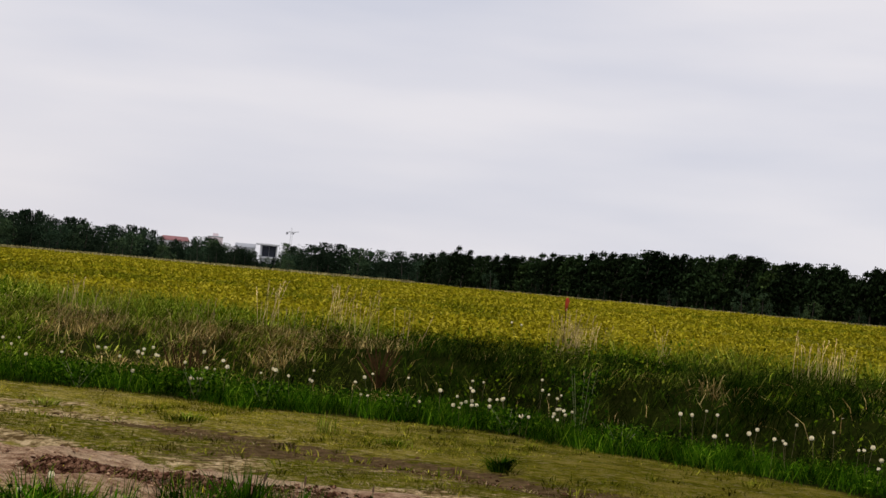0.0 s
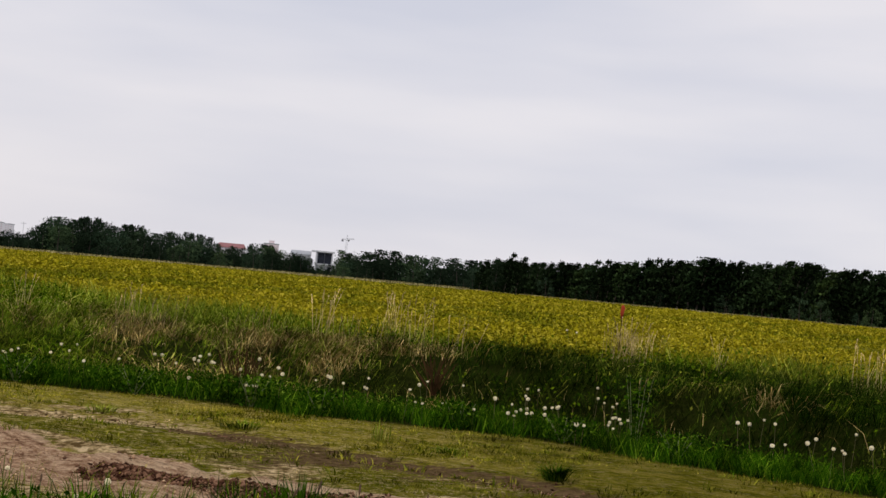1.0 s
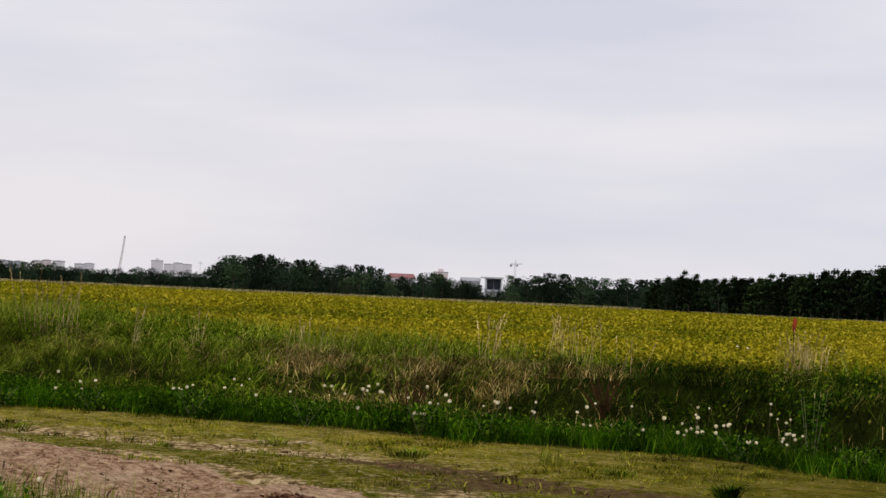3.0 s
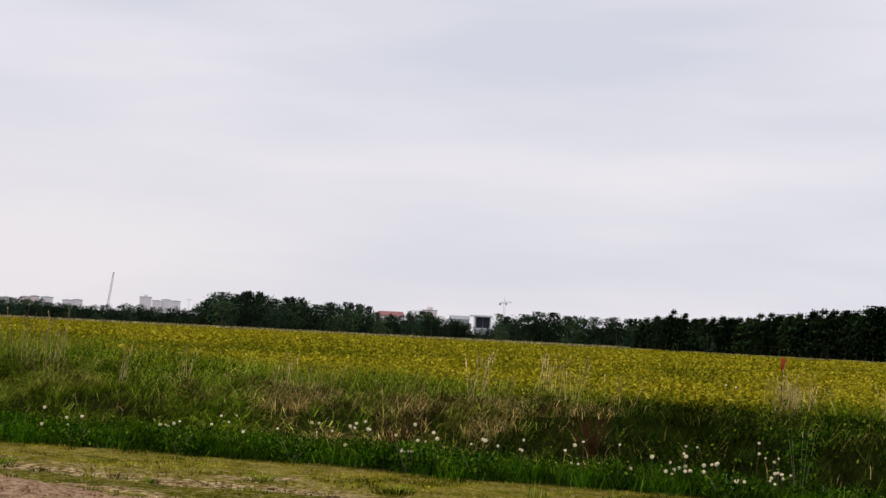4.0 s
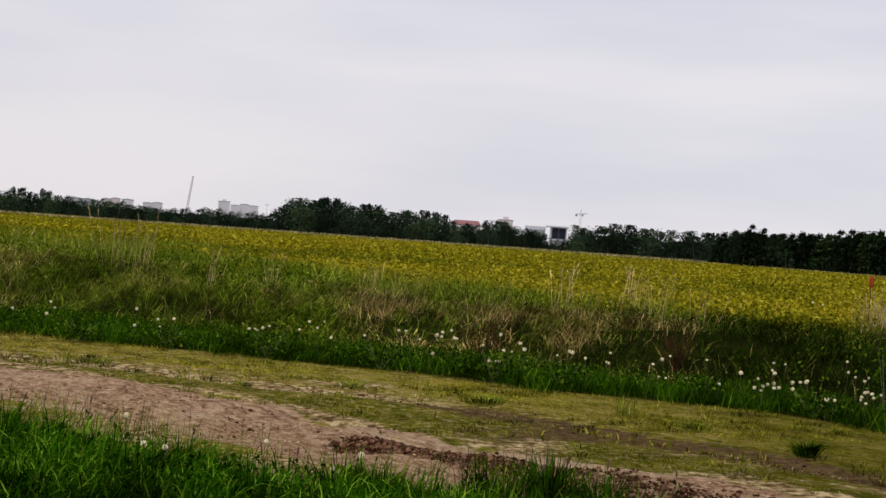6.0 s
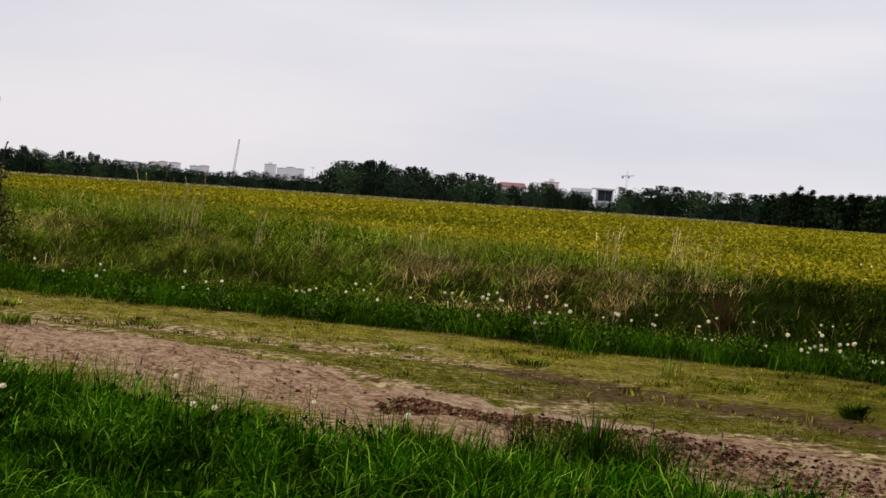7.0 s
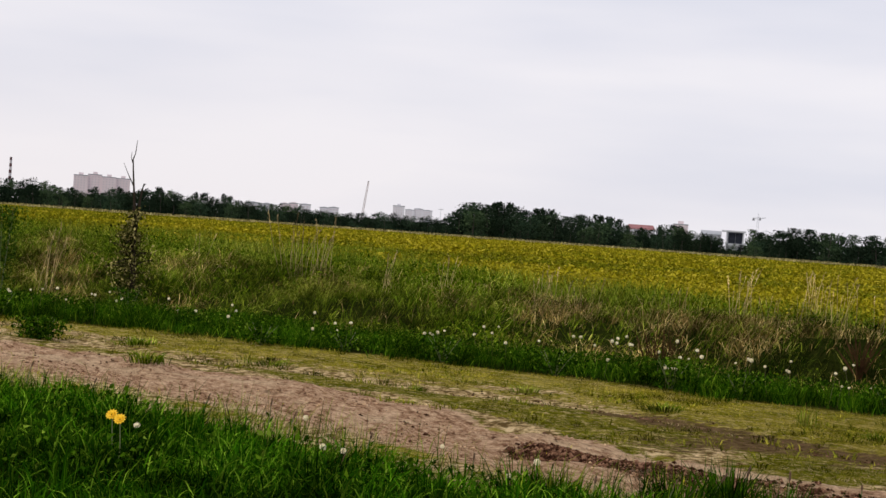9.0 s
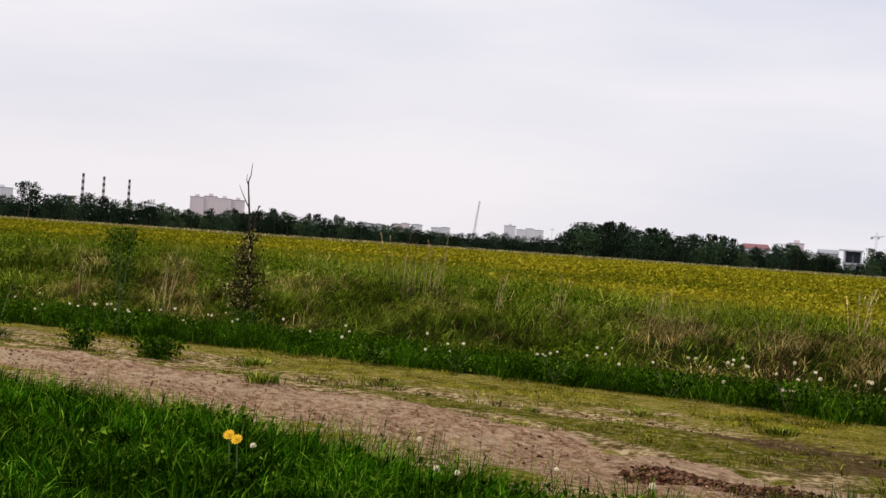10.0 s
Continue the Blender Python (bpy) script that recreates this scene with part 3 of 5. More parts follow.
def skyline(az):
    return float(np.interp(az, SKY_AZ, SKY_EL))


rng = np.random.default_rng(11)
# the windbreak: a double row along the field's right-hand end
az = -5.0
while az > -31:
    d = float(row_distance(az)) + 3
    plant("poplar", az, d, skyline(az) * rng.uniform(0.92, 1.05), rng, 1.08)
    plant("poplar", az - 0.2, d + 5, skyline(az) * rng.uniform(0.8, 0.93), rng, 1.35, True)
    az -= rng.uniform(0.3, 0.46)
for az in (-18.2, -19.6, -20.1, -17.4, -14.6, -12.1, -9.4, -21.8, -7.6, -6.4, -5.8):
    plant("shrub", az, float(row_distance(az)) - 1, rng.uniform(0.15, 0.6), rng, 0.9)
# the wood along the far edge
az = 41.0
while az > -5.6:
    e = skyline(az)
    d = rng.uniform(385, 420)
    style = "tall" if e > 0.75 and rng.uniform() < 0.6 else "broad"
    plant(style, az, d, e * rng.uniform(0.84, 1.13), rng, 1.1)
    plant("broad", az + 0.22, d + 6, e * rng.uniform(0.8, 1.04), rng, 1.1, True)
    if 0.6 < az < 2.0:
        az -= 0.3
        continue
    if rng.uniform() < 0.75:
        plant("broad", az - 0.15, rng.uniform(355, 375), max(0.1, e - rng.uniform(0.04, 0.4)), rng, 1.4)
    if rng.uniform() < 0.6:
        plant("shrub", az + rng.uniform(-0.2, 0.2), rng.uniform(338, 350), min(e - 0.1, rng.uniform(-0.02, 0.3)), rng, 1.3)
    az -= rng.uniform(0.42, 0.66)
# undergrowth and deeper wood behind the front trees
n = 62000
az_ = rng.uniform(-31, 41, n)
d_ = np.where(az_ < -4.8, row_distance(az_) + rng.uniform(2, 13, n), rng.uniform(380, 415, n))
top_ = 1.365 + d_ * np.tan(np.radians(np.interp(az_, SKY_AZ, SKY_EL)))
x_, y_ = -np.sin(np.radians(az_)) * d_, np.cos(np.radians(az_)) * d_
z_ = land(x_, y_)
z_ = z_ + (top_ - z_) * np.where(az_ < -4.8, 0.6, 0.7) * rng.beta(1.0, 1.1, n) * (0.9 + 0.1 * np.sin(az_ * 9.0) * np.sin(az_ * 3.7))
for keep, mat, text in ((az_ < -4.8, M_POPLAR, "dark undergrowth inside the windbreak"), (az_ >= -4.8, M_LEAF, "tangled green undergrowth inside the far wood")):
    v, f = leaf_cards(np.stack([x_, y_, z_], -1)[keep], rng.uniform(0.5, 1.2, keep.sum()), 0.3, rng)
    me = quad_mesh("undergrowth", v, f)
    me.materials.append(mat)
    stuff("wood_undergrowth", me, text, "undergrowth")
plant("poplar", -6.0, 300, 1.3, rng, 0.75)
plant("poplar", -6.45, 300, 1.16, rng, 0.8)
plant("tall", -5.6, 302, 0.95, rng, 0.9)
plant("umbrella", 33.0, 342, 1.12, rng, 1.0)
plant("tall", 11.6, 372, 1.06, rng, 1.1)
plant("broad", 10.9, 372, 1.0, rng, 1.0)
plant("broad", 3.95, 345, 0.74, rng, 0.8)
plant("broad", 3.2, 345, 0.62, rng, 1.2)
plant("broad", 2.1, 345, 0.5, rng, 1.3)
plant("broad", 2.5, 345, 0.56, rng, 1.3)
for az in (1.72, 1.45, 1.2, 0.95, 0.7):
    plant("shrub", az, 346, rng.uniform(0.14, 0.26) if az < 1.6 else 0.36, rng, 0.9)
plant("broad", 1.86, 346, 0.46, rng, 0.9)
for k in range(46):
    az = rng.uniform(2.6, 11.6) if k < 30 else rng.uniform(20.5, 28)
    plant("tall", az, rng.uniform(420, 428), skyline(az) * rng.uniform(1.04, 1.16), rng, 0.6, True)
plant("broad", 1.75, 400, 0.42, rng, 0.9)
plant("shrub", 1.95, 380, 0.3, rng, 0.9)
plant("tall", 0.55, 560, 0.78, rng, 0.9)
plant("broad", 0.3, 560, 0.66, rng, 0.8)
plant("broad", 0.1, 420, 0.66, rng, 0.7)
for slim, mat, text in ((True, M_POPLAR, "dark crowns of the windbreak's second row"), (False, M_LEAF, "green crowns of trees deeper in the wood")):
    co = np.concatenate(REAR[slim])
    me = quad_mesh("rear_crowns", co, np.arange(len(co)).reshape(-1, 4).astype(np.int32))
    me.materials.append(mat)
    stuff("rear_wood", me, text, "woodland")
for group in TREES.values():
    for ob in group:
        if ob.name not in USED:
            for o in (*ob.children_recursive, ob):
                bpy.data.objects.remove(o)

# ---- grass, verge, bank and crop ----


def scatter(rng, n, x0, x1, y0, y1, keep):
    """Places strewn over a rectangle where keep(x, y) allows, with the height of the ground."""
    x, y = rng.uniform(x0, x1, n), rng.uniform(y0, y1, n)
    k = rng.uniform(0, 1, n) < keep(x, y)
    x, y = x[k], y[k]
    return np.stack([x, y, land(x, y) - 0.01], -1)


def grass(name, base, lo, hi, width, mat, label, category, rng, lean=0.4, wind=0.35, simple=False):
    """wind: how far the blades follow the wind, which blows towards +x."""
    n = len(base)
    h = rng.uniform(lo, hi, n) * (1 + 0.3 * lumps(base[:, 0], base[:, 1], 0.7) + 0.35 * lumps(base[:, 0] + 3, base[:, 1], 1.4))
    turn = np.where(rng.uniform(0, 1, n) < wind, rng.normal(0.0, 0.7, n), rng.uniform(0, 6.283, n))
    if simple:
        return stuff(name, spike_mesh(name, base, h, width, rng, mat, lean), label, category)
    ln = h * np.abs(rng.normal(lean, 0.25, n))
    me = blade_mesh(name, base, h, width * rng.uniform(0.6, 1.4, n), turn, ln, 0.35 * ln, mat)
    return stuff(name, me, label, category)


def tussocks(rng, centres, blades, spread):
    """Blades in tufts: their feet, the way each leans and a height for each tuft."""
    n = len(centres)
    k = np.repeat(np.arange(n), blades)
    r = spread * rng.uniform(0.6, 1.5, n)[k]
    off = rng.normal(0, 1, (len(k), 2)) * r[:, None]
    p = centres[k].copy()
    p[:, :2] += off
    p[:, 2] = land(p[:, 0], p[:, 1]) - 0.01
    return p, np.arctan2(off[:, 1], off[:, 0]) + rng.normal(0, 0.5, len(k)), rng.uniform(0.65, 1.25, n)[k]


def tufted(name, centres, blades, spread, lo, hi, width, mat, label, rng, lean=0.6, droop=0.45, fine=False, wind=0.0):
    """wind: how strongly the tufts are combed towards +x."""
    p, turn, tall = tussocks(rng, centres, blades, spread)
    n = len(p)
    h = rng.uniform(lo, hi, n) * tall
    ln = h * np.abs(rng.normal(lean, 0.25, n))
    combed = rng.uniform(0, 1, n) < wind
    turn = np.where(combed, rng.normal(-0.1, 0.45, n), turn)
    p2 = blade_mesh(name, p, h, width * rng.uniform(0.6, 1.4, n), turn, ln, droop * ln, mat, fine)
    return stuff(name, p2, label, "grass")


rng = np.random.default_rng(21)
# near grass on this side of the track
near = scatter(rng, 90000, -8.5, 4.0, 4.6, 10.2, lambda x, y: ease(fore_y(x) - y + 0.3 * lumps(x, y, 0.6), -0.15, 0.45) * np.clip(0.65 + 1.3 * lumps(x + 3, y, 1.4), 0.1, 1))
grass("near_grass", near, 0.06, 0.15, 0.008, M_FORE, "lush green grass beside the dirt track", "grass", rng, 0.5, 0.25)
tc = scatter(rng, 4600, -8.5, 3.2, 4.6, 10.2, lambda x, y: ease(fore_y(x) - y + 0.55 * lumps(x, y, 0.6), -0.3, 0.3) * np.clip(0.7 + 0.9 * lumps(x, y + 2, 0.9), 0.15, 1))
tufted("near_grass_tufts", tc, 30, 0.06, 0.12, 0.27, 0.0065, M_FORE, "taller green grass tufts beside the track", rng, 0.62, 0.62, True, 0.25)
around = scatter(rng, 9000, -5, 6, -4, 5.0, lambda x, y: (y < fore_y(x) - 0.2) * (0.55 + 0.5 * lumps(x, y, 0.5)))
grass("roadside_grass", around, 0.08, 0.2, 0.009, M_FORE, "trodden green grass under the viewpoint", "grass", rng, 0.5, 0.25)
nl = scatter(rng, 30000, -8.0, 2.5, 4.8, 9.8, lambda x, y: ease(fore_y(x) - y, 0, 0.4) * np.clip(0.1 + 1.3 * lumps(x - 4, y, 0.8), 0, 1))
nl[:, 2] += rng.uniform(0.04, 0.2, len(nl))
v, f = leaf_cards(nl, rng.uniform(0.02, 0.055, len(nl)), 0.4, rng)
me = quad_mesh("near_leaves", v, f)
me.materials.append(M_WEED)
stuff("near_weeds", me, "small leafy weeds among the near grass", "weeds")
fringe = scatter(rng, 60000, -8.5, 3.5, 4.5, 11, lambda x, y: 0.5 * np.exp(-(((y - fore_y(x) - 0.2) / 0.5) ** 2)))
grass("fringe_grass", fringe, 0.08, 0.26, 0.004, M_BANK, "thin seeding grass at the track's edge", "grass", rng, 0.45, 0.5)
seeding = scatter(rng, 5200, -8.5, 3.5, 4.5, 10.5, lambda x, y: 0.8 * np.exp(-(((y - fore_y(x) - 0.15) / 0.35) ** 2)) * np.clip(0.2 + 1.4 * lumps(x, y, 0.9), 0, 1))
grass("seeding_grass", seeding, 0.12, 0.3, 0.0055, M_SEED, "thin reddish seeding grass stems at the track's edge", "grass", rng, 0.3, 0.5)
# short turf of the track
turf = scatter(rng, 520000, -13, 5.5, 6.0, 16.0, lambda x, y: (y < verge_y(x) + 0.1) * ease(y - mud_y(x) + 0.15 * lumps(x, y, 1.0), 0.02, 0.3) * np.clip(0.5 + 1.2 * lumps(x, y, 0.6) - 0.85 * np.exp(-(((y - rut_y(x)) / 0.3) ** 2)), 0.08, 1) * (1 - 0.9 * bare_ground(x, y)))
h_ = rng.uniform(0.010, 0.034, len(turf)) * (1 + 0.4 * lumps(turf[:, 0], turf[:, 1], 1.0))
green_ = rng.uniform(0, 1, len(turf)) < np.maximum(lawn(turf[:, 0], turf[:, 1]), olive_turf(turf[:, 0]))
stuff("track_turf", spike_mesh("track_turf", turf[~green_], h_[~green_], 0.009, rng, M_SHORT, 0.8), "short yellowish turf beside the far wheel rut", "grass")
stuff("green_turf", spike_mesh("green_turf", turf[green_], h_[green_], 0.009, rng, M_LAWN, 0.8), "short green turf between the mud and the far rut", "grass")
tc = scatter(rng, 4200, -13, 5, 6.5, 15.5, lambda x, y: (y < verge_y(x)) * ease(y - mud_y(x), -0.25, 0.15) * np.clip(0.2 + 1.1 * lumps(x + 5, y, 0.9), 0.03, 1))
tufted("track_tufts", tc, 15, 0.04, 0.03, 0.10, 0.008, M_LAWN, "little yellow-green grass tufts over the track", rng, 0.9, 0.5)
thatch = scatter(rng, 200000, -13, 4.5, 6.0, 15.5, lambda x, y: (y < verge_y(x)) * (y > fore_y(x)) * np.clip(0.15 + lumps(x, y, 1.0), 0, 1) * np.clip(np.exp(-(((y - mud_y(x) - 0.05) / 0.22) ** 2)) + np.exp(-(((y - mud_y(x) + 2.1) / 0.4) ** 2)) + 0.8 * np.exp(-(((y - rut_y(x)) / 0.4) ** 2)), 0, 1))
stuff("straw_thatch", spike_mesh("straw_thatch", thatch, rng.uniform(0.006, 0.03, len(thatch)), 0.009, rng, M_STRAW, 1.6), "bleached dead grass lying along the ruts", "dry grass")
strays = scatter(rng, 14000, -12, 4, 6.0, 14.0, lambda x, y: (y < mud_y(x) + 0.2) * (y > fore_y(x)) * np.clip(lumps(x, y, 1.3) * 1.4 - 0.5 + 0.9 * np.exp(-(((y - mud_y(x) + 2.0) / 0.4) ** 2)), 0, 1))
grass("stray_grass", strays, 0.02, 0.08, 0.006, M_SHORT, "sparse short grass on the muddy track", "grass", rng, 0.7)
# tall green verge beyond the track
verge = scatter(rng, 480000, -15, 8.5, 6.5, 20.5, lambda x, y: ease(y - verge_y(x) + 0.35 * lumps(x, y, 0.6), -0.1, 0.25) * (1 - ease(y - verge_y(x), 2.4, 3.2)) * np.clip(0.6 + 0.6 * lumps(x, y, 0.5) + 1.2 * lumps(x + 3, y, 1.4), 0.08, 1))
grass("verge_grass", verge, 0.10, 0.24, 0.007, M_VERGE, "dense green verge grass with broad-leaved weeds", "grass", rng, 0.5, 0.2, True)
tc = scatter(rng, 6000, -15, 8.5, 6.5, 20, lambda x, y: ease(y - verge_y(x) + 0.4 * lumps(x, y, 0.6), -0.1, 0.3) * (1 - ease(y - verge_y(x), 2.2, 3.0)))
tufted("verge_tufts", tc, 40, 0.09, 0.14, 0.29, 0.006, M_VERGE, "dark green grass tufts along the verge", rng, 0.7, 0.6, False, 0.3)
vl = scatter(rng, 420000, -15, 8.5, 6.5, 19, lambda x, y: ease(y - verge_y(x), 0, 0.3) * (1 - ease(y - verge_y(x), 2.0, 3.0)) * np.clip(0.45 + 1.2 * lumps(x + 5, y, 0.5), 0, 1))
vl[:, 2] += rng.uniform(0.03, 0.23, len(vl))
v, f = leaf_cards(vl, rng.uniform(0.016, 0.042, len(vl)), 0.4, rng)
me = quad_mesh("verge_leaves", v, f)
me.materials.append(M_WEED)
stuff("verge_weeds", me, "low broad-leaved weeds among the verge grass", "weeds")

DRY = ((8.8, 1.2, 0.8), (6.6, 1.8, 0.9), (3.8, 1.2, 0.75), (0.7, 1.3, 0.8), (-3.2, 1.6, 0.8), (27.3, 0.9, 0.8), (22.6, 1.2, 0.5), (16, 3.5, 0.14), (31, 1.5, 0.4))


def dryness(x, y):
    a = np.degrees(np.arctan2(-x, y))
    return sum(k * np.exp(-(((a - c) / w) ** 2)) for c, w, k in DRY)


def bank_keep(x, y, first, last):
    s_ = y - verge_y(x) + 0.8 * lumps(x, y, 0.25)
    f_ = y - field_y(x) + 0.8 * lumps(x, y, 0.25)
    return ease(s_, 2.3, 3.1) * (1 - ease(f_, first, last))


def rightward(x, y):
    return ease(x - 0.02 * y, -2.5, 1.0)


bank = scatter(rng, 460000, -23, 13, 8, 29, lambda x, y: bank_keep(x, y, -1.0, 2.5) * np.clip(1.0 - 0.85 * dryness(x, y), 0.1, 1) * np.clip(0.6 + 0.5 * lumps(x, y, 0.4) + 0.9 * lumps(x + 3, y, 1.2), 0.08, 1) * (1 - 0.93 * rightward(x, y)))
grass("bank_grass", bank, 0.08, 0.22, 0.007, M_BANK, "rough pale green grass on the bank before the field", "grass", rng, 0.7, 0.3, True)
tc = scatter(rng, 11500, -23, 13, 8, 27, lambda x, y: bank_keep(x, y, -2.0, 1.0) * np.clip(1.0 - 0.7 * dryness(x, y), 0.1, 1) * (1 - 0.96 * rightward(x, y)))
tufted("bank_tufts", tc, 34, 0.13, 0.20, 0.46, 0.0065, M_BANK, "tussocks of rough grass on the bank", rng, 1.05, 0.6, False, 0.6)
bl = scatter(rng, 230000, -23, 13, 8, 28, lambda x, y: bank_keep(x, y, -2.0, 2.0) * np.clip(1.0 - 0.8 * dryness(x, y), 0.05, 1) * ease(lumps(x + 7, y, 0.45) + 0.5 * lumps(x, y, 1.1), -0.1, 0.35) * (1 - 0.65 * rightward(x, y)))
bl[:, 2] += rng.beta(1.6, 1.1, len(bl)) * (0.26 + 0.22 * np.clip(lumps(bl[:, 0] + 7, bl[:, 1], 0.45), -0.5, 1))
v, f = leaf_cards(bl, rng.uniform(0.024, 0.06, len(bl)), 0.45, rng)
me = quad_mesh("bank_leaves", v, f)
me.materials.append(M_BANKLEAF)
stuff("bank_weeds", me, "leafy green weeds in clumps over the bank", "weeds")
# tussocks on the right, with the ditch's shade put into their colour
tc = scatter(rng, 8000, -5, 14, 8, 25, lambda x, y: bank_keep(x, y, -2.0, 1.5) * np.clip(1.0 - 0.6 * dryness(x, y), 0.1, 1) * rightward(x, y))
tufted("ditch_tufts", tc, 25, 0.12, 0.18, 0.46, 0.007, M_SHADE, "dark green ditch-bank tussocks, coloured darker for shade", rng, 1.0, 0.6, False, 0.45)
dry = scatter(rng, 120000, -22, 12, 8, 26, lambda x, y: bank_keep(x, y, -3.5, -1.2) * np.clip(dryness(x, y) * (0.75 + 0.9 * lumps(x, y, 0.6)) + 0.05, 0, 1))
grass("dry_bank_grass", dry, 0.10, 0.34, 0.006, M_DRY, "last year's matted dry brown grass on the bank", "grass", rng, 0.8, 0.2)
tc = scatter(rng, 5200, -22, 12, 8, 26, lambda x, y: bank_keep(x, y, -3.5, -1.2) * np.clip(dryness(x, y) * (0.8 + 0.8 * lumps(x, y, 0.6)) + 0.03, 0, 1))
tufted("dry_tussocks", tc, 44, 0.12, 0.2, 0.46, 0.005, M_DRY, "slumped tussocks of dry brown grass", rng, 1.1, 0.7, False, 0.35)

strag = scatter(rng, 520000, -34, 16, 18, 62, lambda x, y: (y > field_y(x) - 1) * np.exp(-((np.clip(y - field_y(x), 0, 99) / weedy(x, y)) ** 2)) * np.clip(0.45 + 1.5 * lumps(x, y, 0.2), 0, 1))
grass("straggling_grass", strag, 0.18, 0.42, 0.015, M_BANK, "tall weeds and grass straggling into the crop", "grass", rng, 0.5, 0.4, True)

# the crop: a carpet of leafy flowering plants, out to the far edge of the field
rng = np.random.default_rng(44)
n = 30000
az_, d_ = np.radians(rng.uniform(-31, 41, n)), np.exp(rng.uniform(math.log(17), math.log(335), n))
cx, cy = -np.sin(az_) * d_, np.cos(az_) * d_
edge = np.where(np.degrees(az_) < -4.6, row_distance(np.degrees(az_)) - 3, 334)
ok = (cy - field_y(cx) > 0.2 + 0.55 * weedy(cx, cy) * (1 + 1.2 * lumps(cx, cy, 0.2)) - 1.5 + 0.9 * rng.normal(0, 1, n)) & (d_ < edge)
cx, cy, d_ = cx[ok], cy[ok], d_[ok]
# each plant: a dome of leaves with yellow flower heads on top; vigour runs in patches
vigour = np.clip(0.5 + 1.0 * lumps(cx * 0.7, cy * 0.5, 0.2) + 0.6 * lumps(cx * 0.4, cy, 0.05) + rng.normal(0, 0.12, len(cx)), 0, 1.15)
vigour *= np.interp(np.degrees(az_[ok]), (14, 26), (1.0, 0.6))
wide = (0.2 * (d_ / 20) ** 0.85) * rng.uniform(0.7, 1.3, len(cx))
per = 10
k = np.repeat(np.arange(len(cx)), per)
a_, r_ = rng.uniform(0, 6.283, len(k)), np.sqrt(rng.uniform(0, 1, len(k)))
up_ = rng.uniform(0, 1, len(k)) ** 0.7
tall = 0.16 + 0.22 * vigour
px, py = cx[k] + np.cos(a_) * r_ * wide[k], cy[k] + np.sin(a_) * r_ * wide[k]
pts = np.stack([px, py, land(px, py) + tall[k] * (0.15 + 0.85 * up_ * np.sqrt(1 - 0.7 * r_**2))], -1)
v, f = leaf_cards(pts, (0.055 * (d_[k] / 18) ** 0.72) * rng.uniform(0.6, 1.4, len(pts)), 0.55, rng)
me = quad_mesh("crop", v, f)
bloom = np.clip(vigour[k] * (0.25 + 0.95 * up_) + rng.normal(0, 0.1, len(k)), 0, 1)
me.attributes.new("bloom", "FLOAT", "POINT").data.foreach_set("value", np.repeat(bloom, 4).astype(np.float32))
me.materials.append(M_CROP)
stuff("field_crop", me, "yellow-green flowering crop filling the flat field", "crop")

# pale dry strip where the field ends
n = 24000
az_ = np.radians(rng.uniform(-31, 41, n))
d_ = np.where(np.degrees(az_) < -4.6, row_distance(np.degrees(az_)) - 3 + rng.uniform(0, 4, n), 333 + rng.uniform(0, 9, n))
base = np.stack([-np.sin(az_) * d_, np.cos(az_) * d_], -1)
base = np.concatenate([base, land(base[:, 0], base[:, 1])[:, None]], 1)
h = rng.uniform(0.35, 0.9, n) * np.where(np.degrees(az_) < -4.6, 0.6, 1.0)
me = blade_mesh("strip", base, h, rng.uniform(0.1, 0.25, n), rng.uniform(0, 6.28, n), 0.3 * h, 0.1 * h, M_STRIP)
stuff("field_edge_grass", me, "pale dry grass strip along the far field edge", "grass")

# ---- single plants ----


def stalk_mesh(seed):
    """A bleached stalk one metre high with a loose plume at its tip."""
    rng = np.random.default_rng(seed)
    bow = rng.uniform(0.03, 0.2)
    bm = bmesh.new()
    tube(bm, [(bow * k * k, 0, k) for k in (0, 0.35, 0.7, 0.9, 1.0)], [0.004, 0.0035, 0.003, 0.0025, 0.0015], 4)
    for i in range(9):
        k = 0.82 + 0.02 * i
        p = Vector((bow * k * k, 0, k))
        a = rng.uniform(0, 6.283)
        w = Vector((math.cos(a) * 0.5, math.sin(a) * 0.5, 1.0)) * 0.05
        sd = Vector((-math.sin(a), math.cos(a), 0)) * 0.006
        bm.faces.new([bm.verts.new(p), bm.verts.new(p + w * 0.5 + sd), bm.verts.new(p + w), bm.verts.new(p + w * 0.5 - sd)])
    return mesh_of("stalk", bm, M_STRAW)


STALKS = [stalk_mesh(60 + k) for k in range(6)]


def reed_clump(az, d, top, n, spread, seed):
    """Tall bleached stalks with loose plumes."""
    rng = np.random.default_rng(seed)
    x, y = polar(az, d)
    z = float(land(x, y)) - 0.02
    root = new("reed_clump")
    root.location = (x, y, z)
    for i in range(n):
        o = part("stalk", STALKS[int(rng.integers(6))], None, root)
        h = (top - z) * rng.uniform(0.5, 1.05)
        o.matrix_basis = pose(rng.normal(0, spread), rng.normal(0, spread * 0.6), 0, rng.normal(0, 6), rng.normal(2, 7), rng.normal(0, 70)) @ Matrix.Diagonal((h, h, h, 1))
    return tagged(root, "tall bleached dry grass stalks with feathery plumes", "dry grass", "tall dry stalks")


